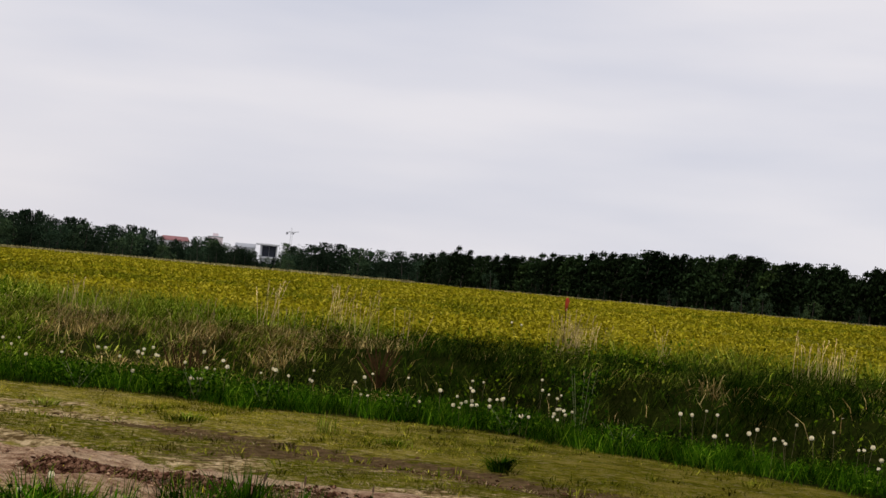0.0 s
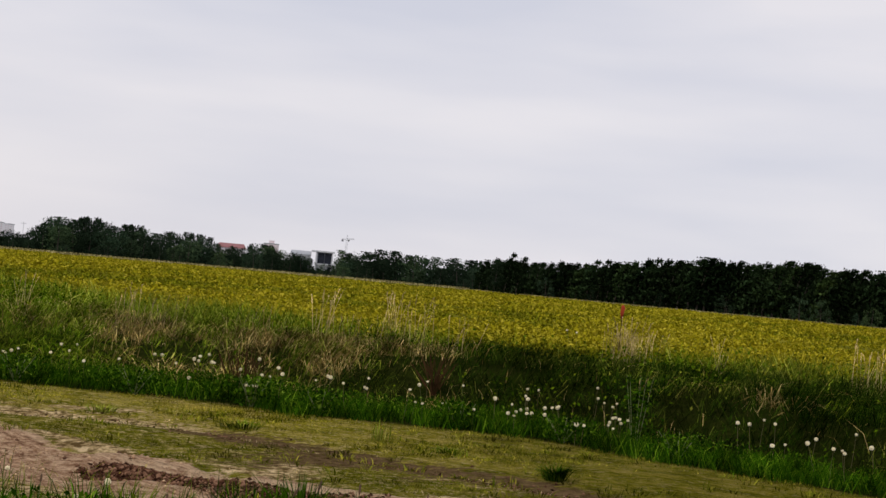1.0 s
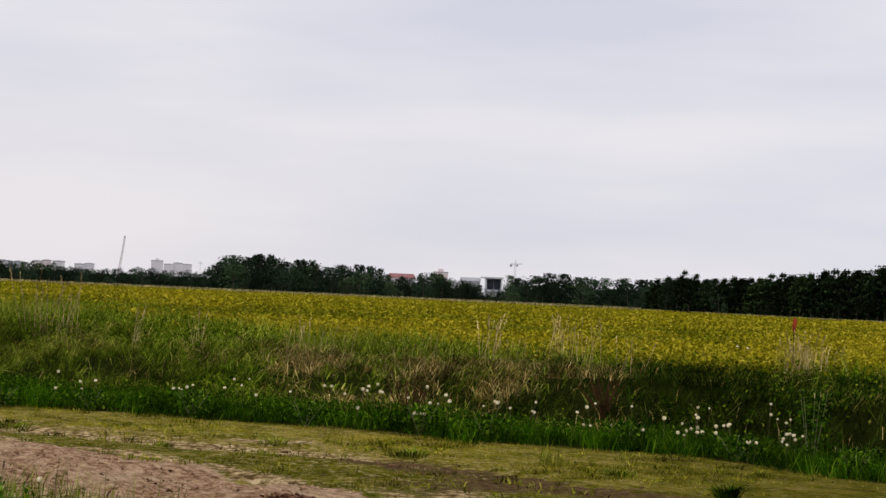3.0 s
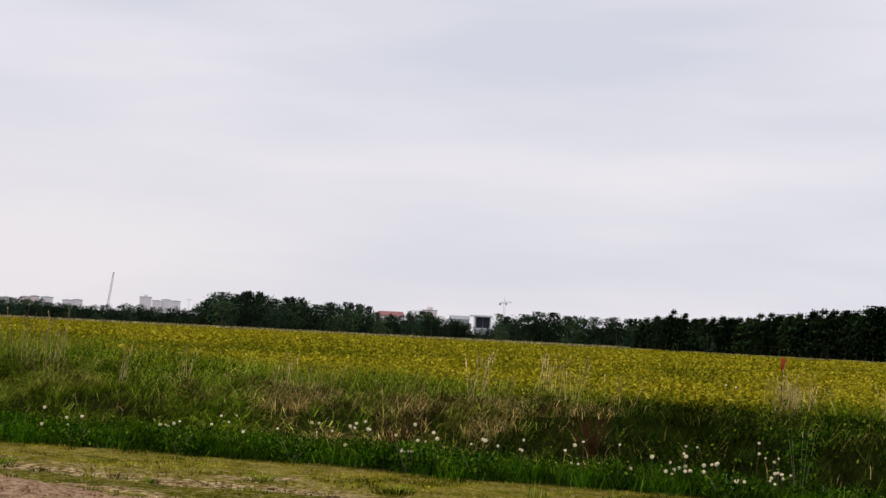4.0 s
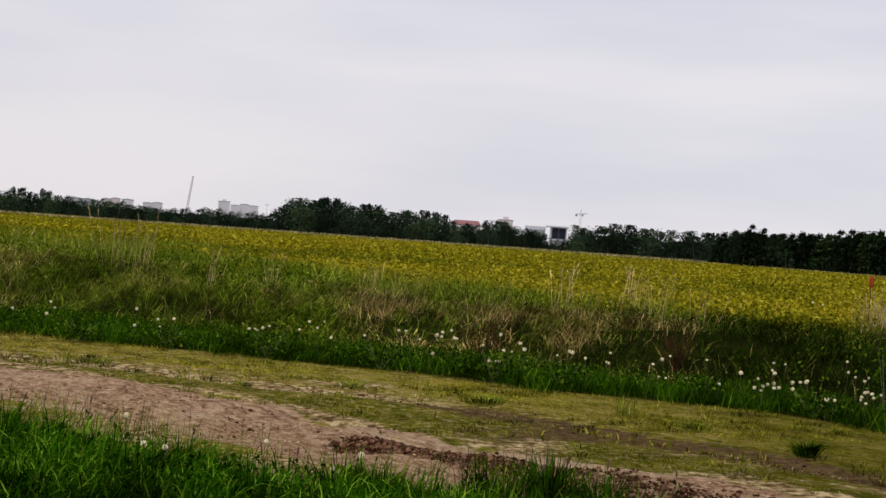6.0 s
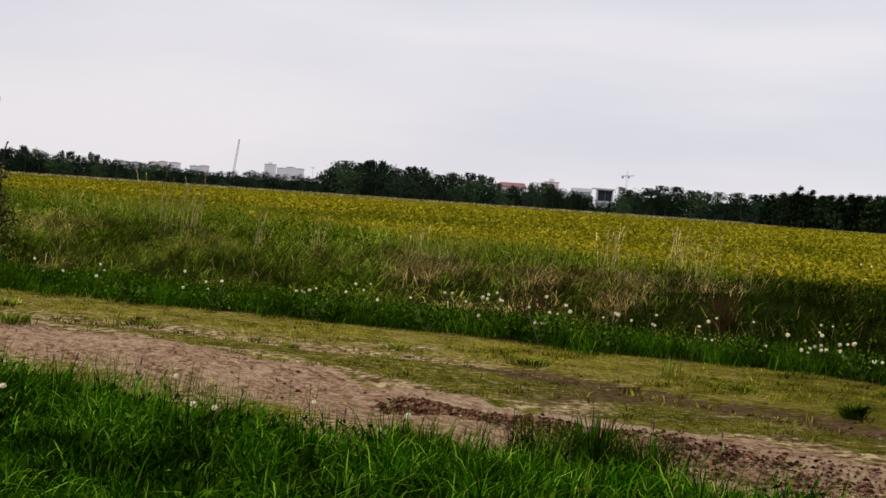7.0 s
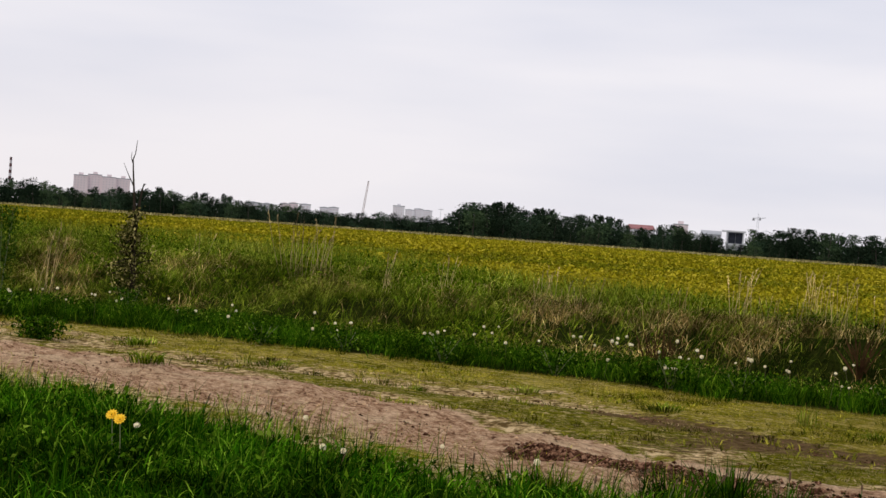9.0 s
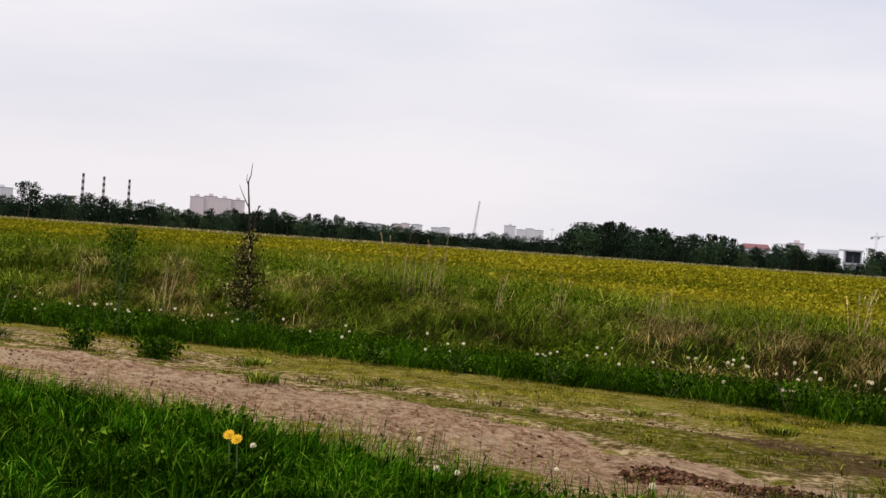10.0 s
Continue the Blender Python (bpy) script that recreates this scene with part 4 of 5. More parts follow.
for k, (az, d, top, n, spread) in enumerate((
        (-1.6, 20.5, 1.18, 17, 0.16), (-2.5, 20.5, 1.15, 13, 0.18), (0.9, 20, 1.15, 12, 0.06), (8.3, 19.5, 0.95, 18, 0.12), (7.2, 19.5, 0.85, 14, 0.15), (12.6, 20, 1.1, 9, 0.08),
        (17.6, 21.5, 1.42, 14, 0.1), (18.4, 21.5, 1.42, 14, 0.08), (27.9, 21, 1.05, 7, 0.08), (-10.95, 21.2, 1.08, 40, 0.17), (-11.2, 20.8, 0.92, 60, 0.15), (-14.6, 20, 0.95, 7, 0.05), (-20.3, 19, 1.05, 26, 0.18), (-21.4, 19, 0.9, 14, 0.15),
        (3.6, 19.5, 0.85, 16, 0.14), (-0.6, 19, 0.8, 14, 0.12), (-4.4, 19.5, 0.9, 9, 0.1), (31.2, 22, 1.1, 5, 0.1), (14.8, 20.5, 1.1, 8, 0.08), (22.2, 22, 1.1, 5, 0.1))):
    reed_clump(az, d, top, n, spread, 300 + k)


def dandelion():
    root = new("dandelion")
    bm = bmesh.new()
    tube(bm, [(0, 0, -0.66), (0.014, 0.004, -0.33), (0, 0, 0)], [0.0035, 0.003, 0.003], 5)
    part("stem", bm, M_CLOCKSTEM, root)
    bm = bmesh.new()
    bmesh.ops.create_icosphere(bm, subdivisions=2, radius=0.023)
    rng = random.Random(3)
    for i in range(90):
        zc = 1 - 2 * (i + 0.5) / 90
        a = i * 2.39996
        r = math.sqrt(1 - zc * zc)
        w = Vector((r * math.cos(a), r * math.sin(a), zc))
        side = w.orthogonal().normalized() * 0.006
        o = w * rng.uniform(0.027, 0.033)
        bm.faces.new([bm.verts.new(w * 0.016), bm.verts.new(o + side), bm.verts.new(o * 1.06), bm.verts.new(o - side)])
    part("seed_head", bm, M_FLUFF, root, "white fluffy seed head")
    return tagged(root, "dandelion gone to seed with a white fluffy head", "dandelion", "dandelion clocks")


HEADS_WEST = ((-9.23, 15.69), (-8.39, 16.16), (-8.36, 15.73), (-7.75, 16.26), (-7.59, 15.54), (-6.02, 15.85), (-4.99, 15.75), (-4.25, 14.68), (-3.25, 14.72), (-3.06, 15.9),
              (-2.92, 16.06), (-2.8, 15.01), (-2.01, 15.57), (-1.93, 15.56), (-1.66, 14.53), (-1.57, 15.36), (-1.56, 15.86), (-1.5, 15.14), (-1.5, 16.25), (-1.36, 15.1),
              (-1.33, 15.04), (-1.01, 14.41), (-0.94, 16.22), (-0.67, 15.08), (-0.59, 14.25), (-0.15, 14.49), (-0.12, 14.37), (0.01, 13.75), (0.26, 14.7), (0.64, 13.68))
HEADS_EAST = ((0.76, 14.39), (0.87, 14.93), (1.23, 14.79), (1.43, 13.48), (1.77, 13.74), (1.79, 14.08), (1.93, 15.09), (1.95, 13.01), (1.98, 13.14), (2.04, 15.04),
              (2.56, 14.04), (2.57, 13.63), (2.59, 14.58), (2.69, 14.08), (2.86, 16.19), (3.61, 13.02), (3.71, 12.99), (3.8, 11.58), (3.91, 11.27), (3.95, 11.18),
              (4.01, 12.01), (4.02, 13.23), (4.02, 13.59), (4.35, 11.63), (4.46, 10.89), (4.52, 10.93), (4.64, 12.81), (4.71, 11.22), (4.81, 12.34), (5.51, 13.93))
# lower heads at the verge's foot and on the near side of the track
FOOT_HEADS = ((-3.66, 15.59), (-3.61, 15.64), (-3.53, 15.42), (-3.58, 15.89), (-3.2, 16.08), (-2.69, 15.25), (-2.44, 15.97), (-1.49, 14.24), (-0.85, 15.35), (-0.76, 15.27),
              (-0.93, 14.15), (-0.91, 13.63), (-0.87, 13.34), (-0.85, 13.49), (-0.81, 13.9), (-0.28, 15.29), (0.23, 14.9), (0.25, 14.77), (0.96, 13.77), (0.7, 13.64),
              (0.76, 13.56), (1.23, 13.35), (1.54, 13.29), (1.64, 13.52), (1.71, 13.74), (1.79, 13.91), (1.73, 13.42), (1.78, 13.46), (1.69, 14.31), (2, 14.18))
MORE_FOOT_HEADS = ((1.9, 13.44), (2.09, 14.3), (1.57, 11.64), (2.47, 13.2), (2.59, 13.69), (2.63, 13.77), (2.64, 13.62), (2.57, 13.17), (2.41, 12.92), (2.4, 12.63),
                   (2.71, 13.56), (2.09, 12.48), (2.15, 12.56), (3.72, 12.27), (3.89, 12.46), (4.3, 12.11), (4.84, 11.34), (4.55, 10.7), (-9.17, 16.43), (-8.11, 15.85),
                   (-7.72, 16.4), (-7.87, 16.86), (-6.6, 15.64), (-6.48, 15.89), (-5.92, 15.48), (-6.2, 16.47), (-4.71, 14.82), (-4.79, 15.92), (-4.46, 14.9), (-9.97, 14.87))
NEAR_HEADS = ((-2.14, 7.32), (-2.27, 7.38), (-1.72, 7.83), (-1.16, 7.63), (-1.22, 7.1), (-2.69, 8.38), (-3.35, 7.42))
heads = [(x, y, 0.31) for x, y in HEADS_WEST + HEADS_EAST] + [(x, y, 0.2) for x, y in FOOT_HEADS + MORE_FOOT_HEADS] + [(x, y, 0.17) for x, y in NEAR_HEADS]
# two white umbel weeds at the crop's edge, made from the dandelion copy
heads += [(3.07, 20.27, 0.82), (3.2, 20.2, 0.8)]
rng = np.random.default_rng(8)
for k in range(14):
    x = rng.uniform(-12, -6)
    heads.append((x, float(verge_y(x)) + abs(rng.normal(0.2, 0.8)) + 0.1, rng.uniform(0.2, 0.32)))
first = dandelion()
for k, (x, y, z) in enumerate(heads):
    s = rng.uniform(0.36, 0.64)
    y = max(y, float(verge_y(x)) + 0.08) if y > 10.5 else y
    m = pose(x, y, z, rng.normal(0, 6), rng.normal(0, 6), rng.uniform(0, 360)) @ Matrix.Diagonal((s, s, s, 1))
    if k == 0:
        first.matrix_basis = m
    else:
        copy_thing(first, m @ Matrix.Diagonal((*first.scale, 1)).inverted())


TILT = Matrix.Rotation(radians(48), 3, "X")


def yellow_flower(x, y, z):
    """A stem with an open yellow bloom of two rows of petals."""
    root = new("yellow_flower")
    root.location = (x, y, z)
    bm = bmesh.new()
    tube(bm, [(0, 0, -z), (0.01, 0, -z / 2), (0, 0, 0)], [0.004, 0.0035, 0.003], 5)
    part("stem", bm, M_STEM, root)
    for ring, (n, r, up) in enumerate(((12, 0.034, 0.008), (9, 0.022, 0.016))):
        for i in range(n):
            bm = bmesh.new()
            a = 6.2832 * (i + 0.5 * ring) / n
            c, s = math.cos(a), math.sin(a)

            def at(u, w, h):
                return bm.verts.new(TILT @ Vector((c * u - s * w, s * u + c * w, h)))

            bm.faces.new([at(0.004, 0, 0.004), at(r * 0.6, 0.009, up), at(r, 0, up * 1.1), at(r * 0.6, -0.009, up)])
            part("petal", bm, M_YELLOW, root)
    bm = bmesh.new()
    bmesh.ops.create_icosphere(bm, subdivisions=1, radius=0.011, matrix=Matrix.Translation((0, 0, 0.012)))
    part("flower_centre", bm, M_YELLOW, root)
    return tagged(root, "bright orange-yellow flower standing in the green grass", "flower", "yellow flowers")


yellow_flower(-3.24, 6.86, 0.30)
yellow_flower(-3.14, 6.74, 0.30)


def grass_tuft(x, y, h, r, n, mat, seed, label):
    rng = np.random.default_rng(seed)
    p = np.stack([rng.normal(0, r * 0.5, n), rng.normal(0, r * 0.4, n), np.zeros(n) - 0.01], -1)
    ht = h * rng.uniform(0.5, 1.05, n)
    ln = ht * np.abs(rng.normal(0.35 if h > 0.2 else 0.8, 0.25, n))
    ob = new("grass_tuft", blade_mesh("tuft", p, ht, rng.uniform(0.005, 0.011, n), np.arctan2(p[:, 1], p[:, 0]) + rng.normal(0, 0.6, n), ln, 0.35 * ln, mat))
    ob.location = (x, y, float(land(x, y)))
    return tagged(ob, label, "grass tuft", "tufts on the track", "stuff")


for k, (x, y, h, r, n) in enumerate(((-6.1, 13.5, 0.12, 0.2, 160), (-4.5, 12.9, 0.10, 0.2, 140), (-2.0, 12.5, 0.10, 0.12, 90), (-0.8, 12.0, 0.10, 0.16, 160),
                                     (0.35, 11.9, 0.22, 0.07, 26), (1.6, 10.45, 0.18, 0.06, 210), (-5.3, 11.9, 0.14, 0.18, 140), (-2.9, 12.0, 0.07, 0.12, 80), (-9.6, 14.0, 0.15, 0.3, 260), (0.9, 11.4, 0.1, 0.1, 70), (-0.15, 7.6, 0.34, 0.12, 230), (-0.4, 7.35, 0.3, 0.2, 260), (0.1, 7.4, 0.3, 0.16, 230), (-0.05, 8.0, 0.24, 0.08, 50), (-1.0, 7.3, 0.25, 0.15, 120))):
    grass_tuft(x, y, h, r, n, M_VERGE if n > 200 else M_BANK, 700 + k, "dark green grass tuft growing on the track" if n > 200 else "small thin grass tuft beside a rut")


def weed_stalk(x, y, h, seed):
    """A dark stalk with a narrow seed head and a few leaves."""
    rng = random.Random(seed)
    root = new("weed_stalk")
    root.location = (x, y, float(land(x, y)) - 0.01)
    lx, ly = rng.uniform(0.0, 0.35) * h, rng.uniform(-0.1, 0.1) * h
    pts = [(lx * k * k, ly * k, h * k) for k in (0, 0.3, 0.65, 1.0)]
    bm = bmesh.new()
    tube(bm, pts, [0.005, 0.004, 0.003, 0.002], 5)
    part("stem", bm, M_STEM, root)
    bm = bmesh.new()
    tip = [Vector(pts[2]).lerp(Vector(pts[3]), k) for k in (0.35, 0.5, 0.62, 0.75, 0.88, 1.0)]
    tube(bm, tip, [0.002, 0.006, 0.0075, 0.0055, 0.006, 0.0012], 6)
    part("seed_head", bm, M_SEED, root, "brown seed head")
    for i in range(3):
        a = rng.uniform(0, 6.28)
        bm = bmesh.new()
        p = Vector(pts[1]) * (0.4 + 0.6 * i)
        w = Vector((math.cos(a), math.sin(a), 0.7)) * 0.07
        s = Vector((-math.sin(a), math.cos(a), 0)) * 0.009
        bm.faces.new([bm.verts.new(p), bm.verts.new(p + w * 0.5 + s), bm.verts.new(p + w), bm.verts.new(p + w * 0.5 - s)])
        part("leaf", bm, M_WEED, root)
    return tagged(root, "dark upright weed stalk with a brown seed head", "weed", "seeding weed stalks")


for k, (x, y, h) in enumerate(((-0.25, 7.5, 0.26), (-0.1, 7.7, 0.3), (0.02, 7.4, 0.22), (0.15, 8.0, 0.28), (-0.45, 7.2, 0.22), (0.4, 7.6, 0.2), (0.55, 8.3, 0.16), (-4.5, 9.2, 0.2), (-3.6, 9.0, 0.2), (-3.0, 8.6, 0.24), (-2.8, 8.4, 0.2), (-2.2, 8.0, 0.18), (-5.2, 9.6, 0.22), (-1.5, 7.6, 0.2), (0.9, 7.0, 0.2), (-0.8, 7.1, 0.2))):
    weed_stalk(x, y, h, 900 + k)


# clumps along the verge: place, height and spread
VERGE_BUSHES = ((-2.0, 14.25, 0.26, 0.3), (-0.85, 14.0, 0.3, 0.28), (-0.2, 13.8, 0.24, 0.25), (-3.2, 14.5, 0.28, 0.3), (1.1, 13.5, 0.26, 0.26), (2.0, 12.9, 0.24, 0.3), (-5.2, 14.6, 0.24, 0.3), (-8.6, 15.2, 0.3, 0.3), (2.9, 12.3, 0.26, 0.3), (-4.3, 14.7, 0.22, 0.3))


def leafy_weed(x, y, h, r, n, mat, label, name="leafy_weed"):
    rng = np.random.default_rng(int(abs(x) * 100) + 7)
    n = int(2.4 * n)
    root = new(name)
    root.location = (x, y, float(land(x, y)) - 0.02)
    for i in range(5):
        bm = bmesh.new()
        a = 1.2566 * i
        tube(bm, [(0, 0, 0), (0.3 * r * math.cos(a), 0.3 * r * math.sin(a), 0.55 * h), (0.6 * r * math.cos(a), 0.6 * r * math.sin(a), h)], [0.007, 0.005, 0.002], 5)
        part("stem", bm, M_STEM, root)
    k = rng.uniform(0.15, 1.0, n) if name == "leafy_weed" else rng.beta(2.2, 1.1, n)
    c = np.stack([rng.normal(0, 0.55, n) * r * (0.4 + 0.6 * k), rng.normal(0, 0.55, n) * r * (0.4 + 0.6 * k), h * k], -1)
    v, f = leaf_cards(c, rng.uniform(0.022, 0.055, n), 0.5, rng)
    me = quad_mesh("leaves", v, f)
    me.materials.append(mat)
    part("leaves", me, None, root)
    return tagged(root, label, "weed")


leafy_weed(-8.0, 13.35, 0.30, 0.2, 300, M_WEED, "small dark green bush growing on the track")
leafy_weed(-7.05, 13.25, 0.24, 0.27, 560, M_WEED, "low spreading green weed on the track")
leafy_weed(3.02, 14.7, 1.0, 0.24, 260, M_WEED, "dark green leafy weed standing above the verge grass")
for x, y, h, r in VERGE_BUSHES:
    leafy_weed(x, y, h, r, 170, M_WEED, "dark green leafy clump at the foot of the verge")
sx, sy = polar(24.75, 18.75)
leafy_weed(sx, sy, 0.42, 0.24, 260, M_WEED, "dark green weeds round the foot of the dead tree")
sx, sy = polar(29.55, 19.5)
leafy_weed(sx, sy, 1.3, 0.24, 620, M_SAPLING, "thin leafy green sapling on the bank", "sapling")
sx, sy = polar(34.0, 17.5)
leafy_weed(sx, sy, 0.6, 0.3, 160, M_WEED, "dark green weed at the foot of the bank")


def withered_bush(az, d, h, r, twigs, seed):
    """Dark thin dead stems fanning out of the dry grass."""
    rng = random.Random(seed)
    x, y = polar(az, d)
    root = new("withered_bush")
    root.location = (x, y, float(land(x, y)) - 0.02)
    for i in range(twigs):
        a, k = rng.uniform(0, 6.28), rng.uniform(0.2, 1)
        bm = bmesh.new()
        e = Vector((r * k * math.cos(a), r * k * math.sin(a) * 0.6, h * rng.uniform(0.6, 1.0)))
        tube(bm, [(0, 0, 0), e * 0.5 + Vector((rng.uniform(-0.03, 0.03), 0, 0.03)), e], [0.013, 0.008, 0.004], 4)
        part("twig", bm, M_TWIG, root)
    return tagged(root, "dark withered bush of bare twigs in dry grass", "bush")


withered_bush(4.0, 16.9, 0.85, 0.36, 34, 5)
withered_bush(-3.6, 17.2, 0.55, 0.34, 26, 6)


def dead_sapling():
    """A dead young tree: a forked bare leader above a ragged skirt of withered leaves."""
    x, y = polar(24.72, 19.0)
    z = float(land(x, y)) - 0.03
    top = 1.365 + 19 * math.tan(radians(2.55)) - z
    root = new("dead_tree")
    root.location = (x, y, z)
    root.rotation_euler = (0, 0, radians(24.5))
    bm = bmesh.new()
    tube(bm, [(0, 0, 0), (0.01, 0, 0.6), (0.0, 0, 1.2), (-0.02, 0, 1.5), (-0.045, 0, 1.75), (-0.065, 0, 1.95), (-0.075, 0, 2.08), (-0.05, 0, 2.16), (-0.035, 0, top)], [0.05, 0.042, 0.028, 0.017, 0.012, 0.010, 0.008, 0.006, 0.003], 7)
    part("trunk", bm, M_DEAD, root, smooth=True)
    rng = random.Random(12)
    for pts, r in (([(0.01, 0, 1.15), (0.03, 0.02, 1.4), (0.05, 0.02, 1.6), (0.08, 0.02, 1.78)], 0.026), ([(-0.045, 0, 1.74), (-0.11, 0, 1.86), (-0.19, 0.02, 2.03)], 0.009), ([(-0.07, 0, 2.02), (-0.10, 0, 2.1), (-0.095, 0, 2.18)], 0.007), ([(0.07, 0.02, 1.74), (0.1, 0.02, 1.78), (0.11, 0.02, 1.77)], 0.009)):
        bm = bmesh.new()
        tube(bm, pts, [r * (1 - 0.75 * k / (len(pts) - 1)) for k in range(len(pts))], 6)
        part("branch", bm, M_DEAD, root, smooth=True)
    ends = []
    for i in range(44):
        zc = rng.uniform(0.3, 1.38)
        a = rng.uniform(0, 6.28)
        l = rng.uniform(0.16, 0.36) * (1.0 - 0.9 * abs(zc - 0.75))
        e = Vector((l * math.cos(a) - 0.03, l * math.sin(a), zc + rng.uniform(-0.08, 0.1)))
        bm = bmesh.new()
        tube(bm, [(0, 0, zc), e * 0.55 + Vector((0, 0, 0.45 * zc + 0.02)), e], [0.014, 0.010, 0.004], 5)
        part("twig", bm, M_DEAD, root)
        ends.append(e)
    nr = np.random.default_rng(4)
    c = np.concatenate([np.array(e) * nr.uniform(0.0, 1.1, (60, 1)) * (1, 1, 0) + (0, 0, e.z) + nr.normal(0, 0.05, (60, 3)) for e in ends])
    v, f = leaf_cards(c, nr.uniform(0.024, 0.056, len(c)), 0.35, nr)
    me = quad_mesh("withered_leaves", v, f)
    me.materials.append(M_WITHER)
    part("withered_leaves", me, None, root, "pale withered leaves")
    return tagged(root, "dead young tree with a bare forked top and withered leaves", "tree")


dead_sapling()


def marker_stake():
    x, y = polar(-10.7, 21.5)
    z = float(land(x, y)) - 0.05
    root = new("marker_stake")
    root.location = (x, y, z)
    top = 1.365 - 21.5 * math.tan(radians(0.36)) - z
    bm = bmesh.new()
    box(bm, (-0.005, -0.005, 0), (0.005, 0.005, top - 0.1))
    part("stake", bm, M_TWIG, root)
    bm = bmesh.new()
    tube(bm, [(0, 0, top - 0.2), (0.0, 0, top - 0.12), (0.012, 0, top - 0.04), (0, 0, top)], [0.014, 0.026, 0.033, 0.018], 8)
    part("cap", bm, M_RED, root, "faded red cap", True)
    return tagged(root, "faded red marker stake among dry stalks at the field edge", "stake")


marker_stake()


def crumbs(name, rng, centres, lo, hi, mat, label):
    """Loose angular crumbs of earth, strewn thickly."""
    n = len(centres)
    r = rng.uniform(lo, hi, n) * rng.uniform(0.5, 1.0, n)
    shape = np.array([(1, 0, 0), (0, 1, 0), (-1, 0, 0), (0, -1, 0), (0, 0, 0.8), (0, 0, -0.5)])
    v = shape[None] * rng.uniform(0.6, 1.3, (n, 6, 3)) * r[:, None, None]
    a = rng.uniform(0, 6.283, n)
    c, s_ = np.cos(a)[:, None], np.sin(a)[:, None]
    v = np.stack([v[..., 0] * c * 1.4 - v[..., 1] * s_, v[..., 0] * s_ * 1.4 + v[..., 1] * c, v[..., 2]], -1) + centres[:, None] + np.array([0, 0, 0.012])
    f = np.array([(0, 1, 4), (1, 2, 4), (2, 3, 4), (3, 0, 4), (1, 0, 5), (2, 1, 5), (3, 2, 5), (0, 3, 5)])
    me = quad_mesh(name, v.reshape(-1, 3), (np.arange(n)[:, None, None] * 6 + f).reshape(-1, 3))
    me.materials.append(mat)
    return stuff(name, me, label, "earth")


rng = np.random.default_rng(77)
pc = scatter(rng, 60000, -12, 4, 6, 15, lambda x, y: ease(0.95 - np.abs(y - mud_y(x) + 1.0), 0, 0.3) * (y > fore_y(x)) * np.clip(0.5 + 1.1 * lumps(x, y, 0.9), 0.05, 1))
crumbs("mud_crumbs", rng, pc, 0.004, 0.018, M_CRUMB, "loose pinkish-brown earth crumbs on the track")
pc = scatter(rng, 16000, -12, 4, 6, 15, lambda x, y: ease(0.9 - np.abs(y - mud_y(x) + 1.0), 0, 0.3) * (y > fore_y(x)) * np.clip(1.6 * lumps(x + 2, y, 0.8) - 0.1 + 0.4 * ease(x, -1.5, 1), 0, 1))
crumbs("mud_clods", rng, pc, 0.006, 0.024, M_CLOD, "dark broken clods scattered over the muddy track")
pc = scatter(rng, 9000, -2.5, 3.5, 8, 13.5, lambda x, y: np.exp(-(((y - rut_y(x) + 0.15) / 0.3) ** 2)) * np.clip(0.4 + lumps(x, y, 0.9), 0, 1))
crumbs("rut_crumbs", rng, pc, 0.005, 0.02, M_CLOD, "dark earth crumbs in the far rut")


def soil_heap(x, y, rx, ry, high, n, lo, hi, seed, label):
    """A low heap of broken clods."""
    rng = np.random.default_rng(seed)
    q = rng.normal(0, 1, (4 * n, 2))
    q = q[np.hypot(q[:, 0], q[:, 1]) < 1.7][:n]
    px, py = x + q[:, 0] * rx - 0.35 * q[:, 1] * ry, y + q[:, 1] * ry
    z = land(px, py) - 0.01 + high * np.exp(-(q**2).sum(1)) * (1 + 0.6 * lumps(px, py, 2.0))
    return crumbs("soil_heap", rng, np.stack([px, py, z], -1), lo, hi, M_CLOD, label)


soil_heap(-1.22, 9.2, 0.22, 0.2, 0.03, 2200, 0.006, 0.028, 1, "heap of dark red-brown earth clods on the track")
soil_heap(-0.8, 9.05, 0.36, 0.26, 0.04, 1300, 0.007, 0.026, 4, "low tail of dark red clods beside the heap")
soil_heap(0.0, 8.6, 0.5, 0.36, 0.025, 1300, 0.006, 0.022, 3, "thin spread of dark clods beyond the heap")
soil_heap(0.9, 8.1, 0.55, 0.36, 0.025, 1300, 0.006, 0.022, 2, "scattered dark earth clods on the muddy track")

# ---- distance: town, chimneys, crane, masts ----


def frame_at(name, az, d, z=-0.6):
    root = new(name)
    x, y = polar(az, d)
    root.location, root.rotation_euler = (x, y, z), (0, 0, radians(az))
    return root


def up_to(d, el, z=-0.6):
    """Height above a base at z of what shows at the elevation el from d metres away."""
    return 1.365 + d * math.tan(radians(el)) - z


def window_mesh(w, h):
    bm = bmesh.new()
    box(bm, (-w / 2, -0.06, -h / 2), (w / 2, 0.02, h / 2))
    return mesh_of("window", bm, M_FARGLASS)


